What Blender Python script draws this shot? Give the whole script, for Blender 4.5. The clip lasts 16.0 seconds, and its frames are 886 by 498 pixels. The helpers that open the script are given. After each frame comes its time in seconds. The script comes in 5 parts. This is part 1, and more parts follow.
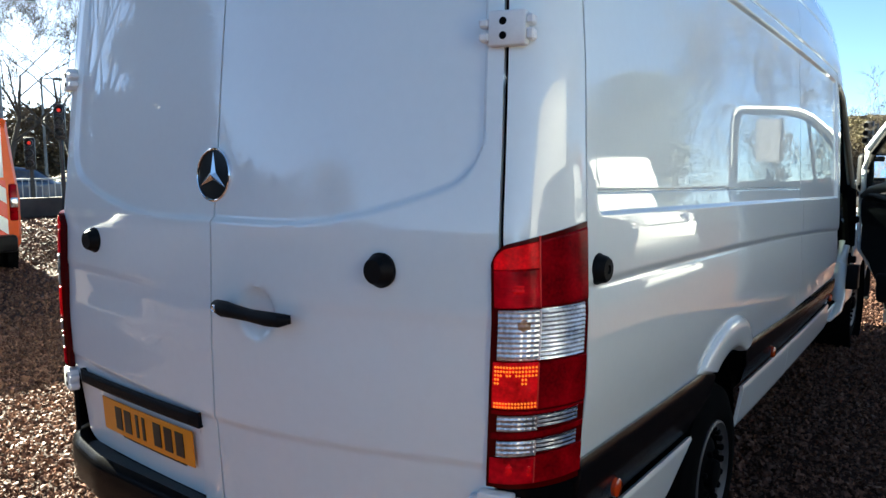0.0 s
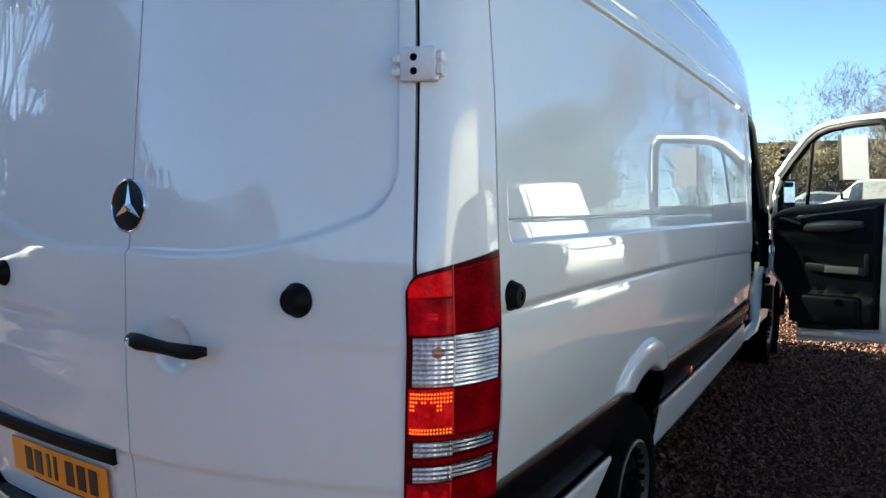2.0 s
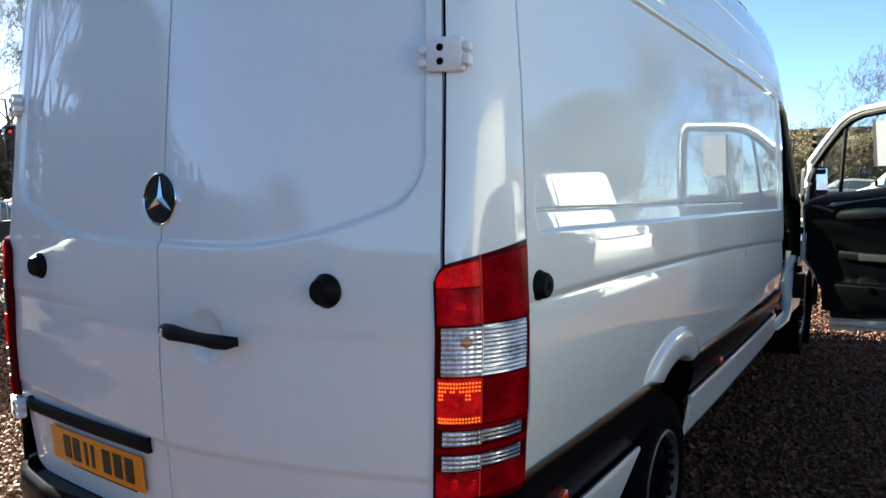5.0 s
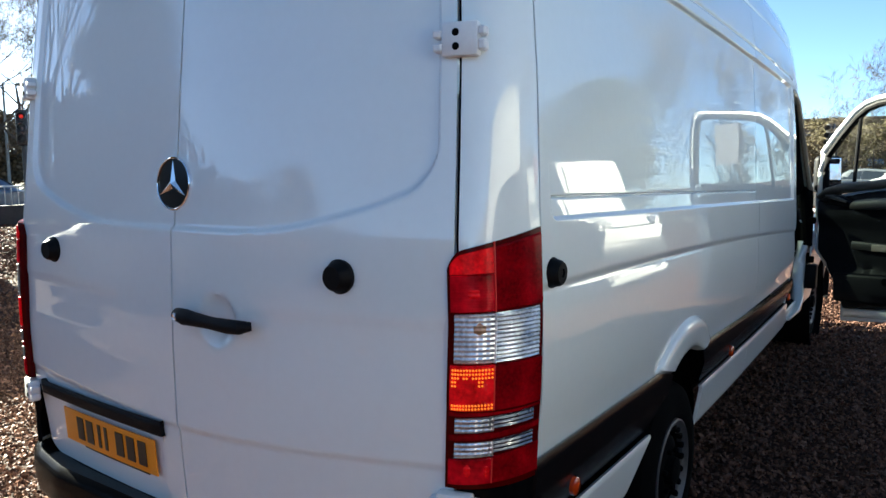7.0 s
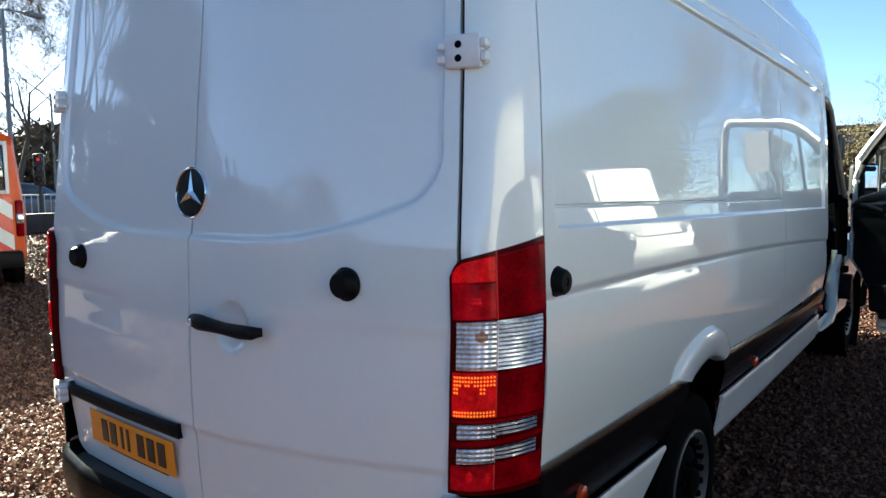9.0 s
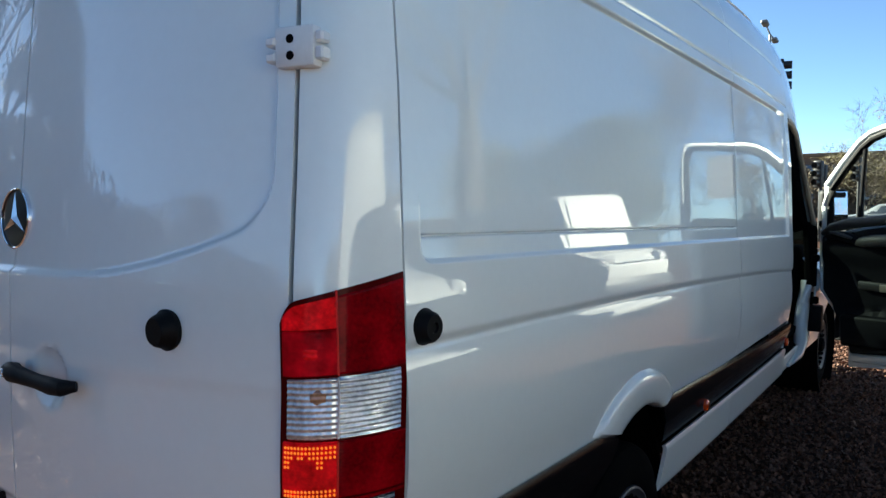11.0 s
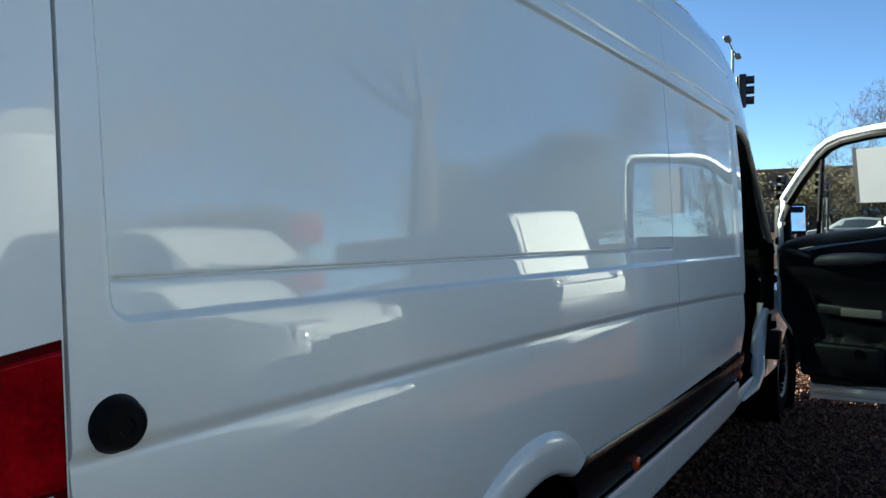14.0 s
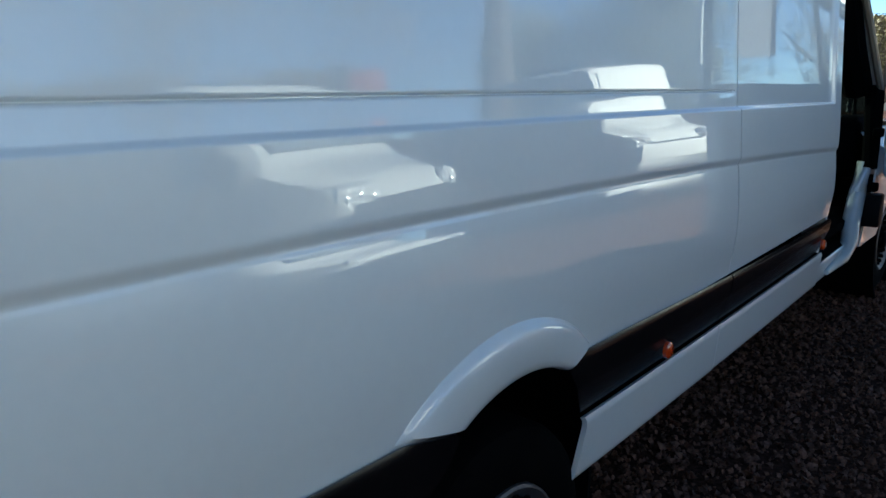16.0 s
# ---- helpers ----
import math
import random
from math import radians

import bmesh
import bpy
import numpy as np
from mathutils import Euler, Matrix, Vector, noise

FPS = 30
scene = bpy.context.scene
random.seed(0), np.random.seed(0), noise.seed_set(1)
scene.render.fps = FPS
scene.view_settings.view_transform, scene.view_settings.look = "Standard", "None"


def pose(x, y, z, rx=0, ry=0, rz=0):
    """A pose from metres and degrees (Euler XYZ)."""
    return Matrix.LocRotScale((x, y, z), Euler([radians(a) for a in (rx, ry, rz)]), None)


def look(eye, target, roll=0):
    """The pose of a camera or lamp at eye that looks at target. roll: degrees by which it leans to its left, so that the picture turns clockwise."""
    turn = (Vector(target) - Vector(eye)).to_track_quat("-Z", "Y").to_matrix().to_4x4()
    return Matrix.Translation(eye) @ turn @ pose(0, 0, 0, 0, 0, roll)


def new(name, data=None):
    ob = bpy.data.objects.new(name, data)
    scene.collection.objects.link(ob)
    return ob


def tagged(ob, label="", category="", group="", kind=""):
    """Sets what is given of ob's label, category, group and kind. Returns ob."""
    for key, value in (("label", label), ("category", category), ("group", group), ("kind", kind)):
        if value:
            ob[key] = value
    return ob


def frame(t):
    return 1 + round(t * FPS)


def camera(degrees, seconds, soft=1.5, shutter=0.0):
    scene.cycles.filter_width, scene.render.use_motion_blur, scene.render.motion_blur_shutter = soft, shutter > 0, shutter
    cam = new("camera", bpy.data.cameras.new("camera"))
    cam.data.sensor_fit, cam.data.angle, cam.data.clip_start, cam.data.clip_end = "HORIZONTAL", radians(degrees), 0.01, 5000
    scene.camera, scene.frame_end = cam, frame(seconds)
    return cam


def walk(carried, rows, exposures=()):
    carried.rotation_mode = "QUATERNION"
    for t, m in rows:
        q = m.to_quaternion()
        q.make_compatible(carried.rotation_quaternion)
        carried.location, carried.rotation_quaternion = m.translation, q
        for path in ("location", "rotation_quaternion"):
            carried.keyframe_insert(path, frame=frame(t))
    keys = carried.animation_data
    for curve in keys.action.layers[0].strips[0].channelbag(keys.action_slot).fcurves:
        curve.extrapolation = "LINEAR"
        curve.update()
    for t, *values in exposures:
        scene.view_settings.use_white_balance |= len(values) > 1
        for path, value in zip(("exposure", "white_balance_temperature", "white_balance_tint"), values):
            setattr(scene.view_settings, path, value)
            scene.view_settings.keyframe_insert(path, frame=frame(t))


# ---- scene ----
EXPOSURE = 3.24
cam = camera(63.3, 16.0)
PATH = [
    (0, (1.692, -1.313, 1.517), (0.506, 0.281, 1.285), 0.1),
    (0.5, (1.7, -1.318, 1.522), (0.51, 0.276, 1.317), 0.4),
    (1, (1.713, -1.317, 1.525), (0.55, 0.301, 1.342), 0.5),
    (1.5, (1.734, -1.305, 1.528), (0.644, 0.363, 1.353), 0.2),
    (2, (1.755, -1.309, 1.53), (0.706, 0.386, 1.367), -0.1),
    (2.5, (1.742, -1.308, 1.527), (0.643, 0.35, 1.323), -0.3),
    (3, (1.734, -1.305, 1.518), (0.593, 0.317, 1.258), -0.6),
    (3.5, (1.737, -1.308, 1.519), (0.609, 0.323, 1.26), -0.6),
    (4, (1.743, -1.31, 1.522), (0.611, 0.321, 1.279), -0.6),
    (4.5, (1.751, -1.31, 1.531), (0.624, 0.33, 1.325), -0.6),
    (4.7, (1.754, -1.313, 1.529), (0.642, 0.339, 1.344), -0.8),
    (6.8, (1.743, -1.318, 1.526), (0.637, 0.334, 1.312), -0.4),
    (7, (1.74, -1.318, 1.525), (0.615, 0.321, 1.304), -0.3),
    (7.5, (1.739, -1.315, 1.522), (0.575, 0.296, 1.297), -0.6),
    (8, (1.741, -1.313, 1.52), (0.56, 0.285, 1.293), -0.8),
    (8.5, (1.759, -1.31, 1.523), (0.57, 0.285, 1.312), -0.9),
    (9, (1.814, -1.294, 1.529), (0.607, 0.289, 1.33), -0.4),
    (9.5, (1.83, -1.237, 1.537), (0.637, 0.359, 1.364), -0.7),
    (9.7, (1.843, -1.189, 1.54), (0.666, 0.42, 1.374), -0.7),
    (11.8, (1.892, -0.664, 1.515), (0.653, 0.904, 1.432), 0.7),
    (12, (1.929, -0.605, 1.515), (0.656, 0.936, 1.45), 0.7),
    (12.5, (1.945, -0.478, 1.511), (0.637, 1.032, 1.413), 0.1),
    (13, (1.859, -0.35, 1.528), (0.657, 1.247, 1.469), 0.9),
    (13.5, (1.839, -0.282, 1.527), (0.667, 1.337, 1.45), 0.2),
    (14, (1.841, -0.258, 1.528), (0.71, 1.389, 1.448), -0.7),
    (14.5, (1.826, -0.22, 1.516), (0.705, 1.43, 1.379), -1.2),
    (15, (1.843, -0.073, 1.483), (0.649, 1.515, 1.251), -1.8),
    (15.5, (1.886, 0.093, 1.483), (0.584, 1.568, 1.122), -2.0),
    (16, (1.841, 0.248, 1.458), (0.533, 1.693, 1.008), -1.8),
]
walk(cam, [(t, look(eye, target, roll)) for t, eye, target, roll in PATH], [(0.0, EXPOSURE, 6500, -4), (4.5, EXPOSURE - 0.02, 6400, -4), (9.5, EXPOSURE - 0.08, 6400, -4), (12.0, EXPOSURE - 0.53, 6120, -7), (14.0, EXPOSURE - 0.65, 5880, -8), (16.0, EXPOSURE - 0.35, 5700, -7)])

# ---------------------------------------------------------------- light
SUN_TO = Vector((-1.0, 0.18, 0.45)).normalized()
world = bpy.data.worlds.new("sky")
scene.world = world
world.use_nodes = True
wn = world.node_tree.nodes
sky = wn.new("ShaderNodeTexSky")
sky.sky_type = "NISHITA"
sky.sun_disc = False
sky.sun_elevation = math.asin(SUN_TO.z)
sky.sun_rotation = math.atan2(SUN_TO.x, SUN_TO.y)
sky.altitude = 1800.0
sky.air_density, sky.dust_density, sky.ozone_density = 0.5, 1.2, 2.0
wn["Background"].inputs["Strength"].default_value = 0.042
world.node_tree.links.new(sky.outputs[0], wn["Background"].inputs[0])
sun_data = bpy.data.lights.new("sun", "SUN")
sun_data.energy, sun_data.angle, sun_data.color = 5.0, radians(0.5), (1.0, 0.91, 0.78)
sun = new("sun", sun_data)
sun.matrix_world = look((-20, 2, 12), Vector((-20, 2, 12)) - SUN_TO)


# ---------------------------------------------------------------- materials
def material(name, color, rough=0.5, metal=0.0, vary=0.12, scale=8.0, fine=120.0, bump=0.0, bump_scale=200.0, coat=0.0,
             coat_rough=0.03, spec=0.5, tint=None, alpha=1.0, transmission=0.0, emit=None, island=0.0):
    m = bpy.data.materials.new(name)
    m.use_nodes = True
    t = m.node_tree
    n, l = t.nodes, t.links
    b = n["Principled BSDF"]
    b.inputs["Roughness"].default_value = rough
    b.inputs["Metallic"].default_value = metal
    b.inputs["Specular IOR Level"].default_value = spec
    b.inputs["Coat Weight"].default_value = coat
    b.inputs["Coat Roughness"].default_value = coat_rough
    b.inputs["Transmission Weight"].default_value = transmission
    b.inputs["Alpha"].default_value = alpha
    if emit:
        b.inputs["Emission Color"].default_value = (*emit[:3], 1)
        b.inputs["Emission Strength"].default_value = emit[3]
    co = n.new("ShaderNodeTexCoord")
    def noise_node(s, detail=4.0):
        k = n.new("ShaderNodeTexNoise")
        k.inputs["Scale"].default_value = s
        k.inputs["Detail"].default_value = detail
        l.new(co.outputs["Object"], k.inputs["Vector"])
        return k
    big, small = noise_node(scale), noise_node(fine, 2.0)
    mix = n.new("ShaderNodeMath")
    mix.operation = "MULTIPLY_ADD"
    l.new(big.outputs[0], mix.inputs[0])
    mix.inputs[1].default_value = 0.7
    sm = n.new("ShaderNodeMath")
    sm.operation = "MULTIPLY"
    l.new(small.outputs[0], sm.inputs[0])
    sm.inputs[1].default_value = 0.3
    l.new(sm.outputs[0], mix.inputs[2])
    ramp = n.new("ShaderNodeValToRGB")
    e = ramp.color_ramp.elements
    dark = tuple(max(0.0, c * (1 - vary)) for c in color)
    light = tuple(min(1.0, c * (1 + vary)) for c in (tint or color))
    e[0].position, e[1].position = 0.3, 0.7
    e[0].color, e[1].color = (*dark, 1), (*light, 1)
    l.new(mix.outputs[0], ramp.inputs[0])
    out = ramp.outputs[0]
    if island:
        gi = n.new("ShaderNodeNewGeometry")
        hs = n.new("ShaderNodeHueSaturation")
        mr = n.new("ShaderNodeMapRange")
        mr.inputs["To Min"].default_value, mr.inputs["To Max"].default_value = 1 - island, 1 + island
        l.new(gi.outputs["Random Per Island"], mr.inputs["Value"])
        l.new(mr.outputs[0], hs.inputs["Value"])
        l.new(out, hs.inputs["Color"])
        out = hs.outputs[0]
    l.new(out, b.inputs["Base Color"])
    if bump:
        bn = n.new("ShaderNodeBump")
        bn.inputs["Strength"].default_value = bump
        bn.inputs["Distance"].default_value = 0.004
        bk = noise_node(bump_scale, 3.0)
        l.new(bk.outputs[0], bn.inputs["Height"])
        l.new(bn.outputs[0], b.inputs["Normal"])
    return m


def wavy(mat, scale, strength, distance):
    """Slow waves of pressed sheet metal in a paint's normal."""
    t = mat.node_tree
    n, l = t.nodes, t.links
    b = n["Principled BSDF"]
    co = n.new("ShaderNodeTexCoord")
    k = n.new("ShaderNodeTexNoise")
    k.inputs["Scale"].default_value, k.inputs["Detail"].default_value = scale, 1.0
    l.new(co.outputs["Object"], k.inputs["Vector"])
    bn = n.new("ShaderNodeBump")
    bn.inputs["Strength"].default_value, bn.inputs["Distance"].default_value = strength, distance
    l.new(k.outputs[0], bn.inputs["Height"])
    for s in ("Normal", "Coat Normal"):
        l.new(bn.outputs[0], b.inputs[s])


PAINT = material("white_paint", (0.78, 0.81, 0.785), 0.42, vary=0.03, scale=1.3, fine=40, coat=1.0, coat_rough=0.014)
PAINT.node_tree.nodes["Principled BSDF"].inputs["Coat IOR"].default_value = 1.75
wavy(PAINT, 2.2, 0.11, 0.004)
PAINT_PLAIN = material("white_van_paint", (0.40, 0.40, 0.395), 0.4, vary=0.05, scale=1.0, coat=0.8, coat_rough=0.05)
HINGE = material("hinge_paint", (0.74, 0.73, 0.71), 0.38, vary=0.06, scale=20, coat=0.4, coat_rough=0.1)
GAP = material("gap_black", (0.003, 0.003, 0.0032), 0.9, spec=0.05)
PLASTIC = material("black_plastic", (0.005, 0.005, 0.006), 0.55, vary=0.25, scale=5, fine=300, bump=0.12, bump_scale=900, spec=0.12)
TRIM_PLASTIC = material("dark_trim_plastic", (0.005, 0.0042, 0.0045), 0.24, vary=0.25, scale=4, fine=300, bump=0.03, bump_scale=900, spec=0.35)
RUBBER = material("rubber", (0.004, 0.0038, 0.0038), 0.55, spec=0.12, vary=0.3, scale=9, bump=0.1, bump_scale=400)
TYRE = material("tyre_rubber", (0.0022, 0.0022, 0.0022), 0.9, spec=0.04, vary=0.35, scale=12, bump=0.2, bump_scale=300)
SILVER = material("wheel_silver", (0.10, 0.10, 0.105), 0.45, metal=0.6, vary=0.15, scale=15)
HEADLAMP = material("clear_headlamp", (0.75, 0.76, 0.78), 0.3, metal=0.5, vary=0.4, scale=30, coat=1.0)
CHROME = material("chrome", (0.85, 0.86, 0.88), 0.08, metal=1.0, vary=0.03)
BADGE = material("badge_black", (0.004, 0.005, 0.007), 0.3, vary=0.1, spec=0.2)
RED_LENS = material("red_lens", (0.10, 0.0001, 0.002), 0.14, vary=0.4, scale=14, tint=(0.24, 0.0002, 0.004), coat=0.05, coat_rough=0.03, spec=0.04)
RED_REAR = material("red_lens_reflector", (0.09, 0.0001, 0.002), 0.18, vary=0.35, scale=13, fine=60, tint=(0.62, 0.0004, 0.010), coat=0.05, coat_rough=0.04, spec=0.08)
# lamp taken as lit: its glow is put into brighter colour and faint emission
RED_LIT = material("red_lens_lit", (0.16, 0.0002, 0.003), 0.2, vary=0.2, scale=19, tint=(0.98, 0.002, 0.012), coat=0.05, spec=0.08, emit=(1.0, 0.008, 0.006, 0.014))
PRISM = material("amber_prism", (1.0, 0.12, 0.02), 0.25, vary=0.2, scale=60, coat=0.5, emit=(1.0, 0.22, 0.02, 0.10))
CLEAR_LENS = material("clear_lens", (0.36, 0.365, 0.38), 0.15, metal=0.65, vary=0.45, scale=16, tint=(0.85, 0.85, 0.85), coat=1.0)
BULB_AMBER = material("amber_bulb", (0.16, 0.085, 0.05), 0.2, vary=0.4, scale=40, tint=(0.36, 0.18, 0.09), coat=1.0)
CLEAR_DARK = material("smoked_lens", (0.16, 0.16, 0.18), 0.15, metal=0.6, vary=0.4, scale=50, coat=1.0)
LAMP_FRAME = material("lamp_housing", (0.06, 0.0004, 0.0006), 0.2, spec=0.1, vary=0.2)
RED_EDGE = material("red_lens_ridge", (0.6, 0.02, 0.02), 0.2, vary=0.1, coat=0.5)
BUMPER = material("black_bumper_plastic", (0.0030, 0.0030, 0.0034), 0.20, vary=0.3, scale=5, fine=300, bump=0.04, bump_scale=700, spec=0.06)
PLATE = material("plate_yellow", (0.82, 0.27, 0.002), 0.45, vary=0.08, scale=12, coat=0.5, coat_rough=0.15)
INK = material("plate_black", (0.012, 0.011, 0.012), 0.4)
AMBER = material("amber_lens", (0.50, 0.045, 0.004), 0.15, vary=0.2, coat=1.0)
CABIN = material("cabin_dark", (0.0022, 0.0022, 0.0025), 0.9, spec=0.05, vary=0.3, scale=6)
DOOR_CARD = material("door_card_charcoal", (0.0075, 0.0078, 0.0095), 0.5, spec=0.15, vary=0.25, scale=7, bump=0.15, bump_scale=500)
DOOR_GREY = material("door_card_grey", (0.030, 0.027, 0.023), 0.5, vary=0.2, scale=9, bump=0.1, bump_scale=500)
ROLL = material("worn_beige_roll", (0.075, 0.07, 0.06), 0.55, vary=0.25, scale=9, bump=0.1, bump_scale=500)
# on the pillar flange this beige puts warm light into the colour
FLANGE = material("warm_beige", (0.34, 0.29, 0.21), 0.5, vary=0.15, scale=6)
PAPER = material("white_paper", (0.13, 0.137, 0.155), 0.6, vary=0.04, scale=6)
GLASS = material("window_glass", (0.9, 0.95, 0.93), 0.0, vary=0.0, transmission=1.0)
GLASS.node_tree.nodes["Principled BSDF"].inputs["IOR"].default_value = 1.02
DARK_GLASS = material("dark_vehicle_glass", (0.03, 0.035, 0.04), 0.03, vary=0.2, spec=1.0, coat=1.0)
SCREEN = material("grey_screen_glass", (0.13, 0.15, 0.17), 0.06, vary=0.15, scale=2, coat=1.0)
MIRROR = material("mirror_glass", (0.8, 0.82, 0.84), 0.02, metal=1.0, vary=0.0)


def tinted_glass(name, color, gloss):
    """Thin tinted pane that lets part of the sun through."""
    m = bpy.data.materials.new(name)
    m.use_nodes = True
    n, l = m.node_tree.nodes, m.node_tree.links
    n.remove(n["Principled BSDF"])
    clear, shine, mix = n.new("ShaderNodeBsdfTransparent"), n.new("ShaderNodeBsdfGlossy"), n.new("ShaderNodeMixShader")
    clear.inputs["Color"].default_value = (*color, 1)
    shine.inputs["Roughness"].default_value = 0.02
    mix.inputs["Fac"].default_value = gloss
    l.new(clear.outputs[0], mix.inputs[1])
    l.new(shine.outputs[0], mix.inputs[2])
    l.new(mix.outputs[0], n["Material Output"].inputs["Surface"])
    return m


SCREEN_GLASS = tinted_glass("tinted_screen_glass", (0.16, 0.18, 0.175), 0.06)
BUMPER_GREY = material("grey_bumper_plastic", (0.02, 0.02, 0.021), 0.5, vary=0.15, scale=4)


# ---------------------------------------------------------------- mesh helpers
def thing(name, label, category, at=(0, 0, 0), group="", kind=""):
    ob = new(name)
    ob.empty_display_size = 0.2
    ob.location = at
    return tagged(ob, label, category, group, kind)


def from_arrays(name, verts, faces, mat, parent=None, label="", smooth=True):
    me = bpy.data.meshes.new(name)
    me.from_pydata([tuple(v) for v in verts], [], [tuple(f) for f in faces])
    me.update()
    me.materials.append(mat)
    if smooth:
        me.polygons.foreach_set("use_smooth", [True] * len(me.polygons))
        me.set_sharp_from_angle(angle=radians(38))
    ob = new(name, me)
    if parent:
        ob.parent = parent
        ob.matrix_parent_inverse = Matrix.Identity(4)
    if label:
        ob["label"] = label
    return ob


def part(name, bm, mat, parent=None, label="", smooth=True):
    me = bpy.data.meshes.new(name)
    bmesh.ops.recalc_face_normals(bm, faces=bm.faces)
    bm.to_mesh(me)
    bm.free()
    me.materials.append(mat)
    if smooth:
        me.polygons.foreach_set("use_smooth", [True] * len(me.polygons))
        me.set_sharp_from_angle(angle=radians(35))
    ob = new(name, me)
    if parent:
        ob.parent = parent
    if label:
        ob["label"] = label
    return ob


def patch(name, P, mat, parent=None, thick=0.0, label="", flip=False, lift=0.0):
    """A grid P[i, j] of places as a panel with thickness behind it."""
    P = np.asarray(P, float)
    a, b = P.shape[:2]
    di, dj = np.gradient(P, axis=0), np.gradient(P, axis=1)
    n = np.cross(di, dj)
    n /= np.linalg.norm(n, axis=2, keepdims=True) + 1e-12
    if flip:
        n = -n
    F = P + n * lift
    idx = np.arange(a * b).reshape(a, b)
    q = np.stack([idx[:-1, :-1], idx[1:, :-1], idx[1:, 1:], idx[:-1, 1:]], axis=2).reshape(-1, 4)
    if flip:
        q = q[:, ::-1]
    verts, faces = F.reshape(-1, 3), [tuple(f) for f in q]
    if thick:
        B = (F - n * thick).reshape(-1, 3)
        off = a * b
        verts = np.concatenate([verts, B])
        faces += [tuple(f[::-1] + off) for f in q]
        rim = list(idx[:, 0]) + list(idx[-1, 1:]) + list(idx[-2::-1, -1]) + list(idx[0, -2:0:-1])
        for u, v in zip(rim, rim[1:] + rim[:1]):
            f = (u, v, v + off, u + off)
            faces.append(f[::-1] if flip else f)
    return from_arrays(name, verts, faces, mat, parent, label)


def box_bm(sx, sy, sz, m=None, bevel=0.0, seg=2):
    bm = bmesh.new()
    bmesh.ops.create_cube(bm, size=1.0, matrix=Matrix.Diagonal((sx, sy, sz, 1)))
    if bevel:
        bmesh.ops.bevel(bm, geom=bm.edges[:], offset=bevel, segments=seg, affect="EDGES", profile=0.5)
    if m is not None:
        bm.transform(m)
    return bm


def lathe(profile, seg=24, m=None):
    """Turn (radius, height) pairs round z."""
    bm = bmesh.new()
    rings = []
    for rr, h in profile:
        if rr < 1e-6:
            rings.append([bm.verts.new((0, 0, h))])
        else:
            rings.append([bm.verts.new((rr * math.cos(2 * math.pi * i / seg), rr * math.sin(2 * math.pi * i / seg), h)) for i in range(seg)])
    for A, B in zip(rings, rings[1:]):
        for i in range(seg):
            j = (i + 1) % seg
            f = [A[i % len(A)], A[j % len(A)], B[j % len(B)], B[i % len(B)]]
            f = list(dict.fromkeys(f))
            if len(f) > 2:
                bm.faces.new(f)
    if m is not None:
        bm.transform(m)
    return bm


def tube(points, radii, seg=8, cap=True):
    bm = bmesh.new()
    rings = []
    pts = [Vector(p) for p in points]
    up = Vector((0.13, 0.21, 1)).normalized()
    for i, p in enumerate(pts):
        d = (pts[min(i + 1, len(pts) - 1)] - pts[max(i - 1, 0)]).normalized()
        u = d.cross(up)
        if u.length < 0.1:
            u = d.cross(Vector((1, 0, 0)))
        u.normalize()
        w = d.cross(u)
        rr = radii[i] if hasattr(radii, "__len__") else radii
        rings.append([bm.verts.new(p + rr * (math.cos(2 * math.pi * k / seg) * u + math.sin(2 * math.pi * k / seg) * w)) for k in range(seg)])
    for A, B in zip(rings, rings[1:]):
        for k in range(seg):
            bm.faces.new((A[k], A[(k + 1) % seg], B[(k + 1) % seg], B[k]))
    if cap:
        bm.faces.new(rings[0][::-1])
        bm.faces.new(rings[-1])
    return bm


def join(bm, other):
    me = bpy.data.meshes.new("tmp")
    other.to_mesh(me)
    other.free()
    bm.from_mesh(me)
    bpy.data.meshes.remove(me)
    return bm


def smooth01(x):
    x = np.clip(x, 0, 1)
    return x * x * (3 - 2 * x)


# ---------------------------------------------------------------- ground
GRAVEL = material("red_gravel", (0.0160, 0.0078, 0.0055), 0.8, vary=0.5, scale=60, fine=260, tint=(0.045, 0.0228, 0.0162), spec=0.05, bump=1.0, bump_scale=70)
STONE = material("gravel_stone", (0.076, 0.0390, 0.0275), 0.55, vary=0.3, scale=30, tint=(0.155, 0.083, 0.0590), spec=0.05, island=0.42, bump=0.3, bump_scale=300)
ASPHALT = material("asphalt", (0.05, 0.05, 0.052), 0.9, spec=0.0, vary=0.2, scale=3, bump=0.3, bump_scale=120)

# ---------------------------------------------------------------- the white van
van = thing("delivery_van", "glossy white high-roof panel van with driver's door open on gravel", "van")

PZ = [0.40, 0.46, 0.61, 0.70, 0.80, 1.00, 1.18, 1.40, 1.75, 1.92, 2.07, 2.17, 2.28, 2.40, 2.50, 2.58, 2.65, 2.70, 2.735, 2.75]
PX = [0.93, 0.945, 0.962, 0.975, 0.990, 0.998, 1.001, 0.990, 0.974, 0.960, 0.948, 0.936, 0.918, 0.890, 0.848, 0.788, 0.705, 0.57, 0.32, 0.0]


ASKEW = 0.02
CROWN = {1: 0.115, -1: 0.035}


def flank(x, sx):
    """The door split lies a little off the middle: the left half is wider."""
    x = np.asarray(x, float)
    return x if sx > 0 else -(x + ASKEW * np.clip(x / 0.45, 0, 1))


def half_width(z):
    return np.interp(z, PZ, PX)


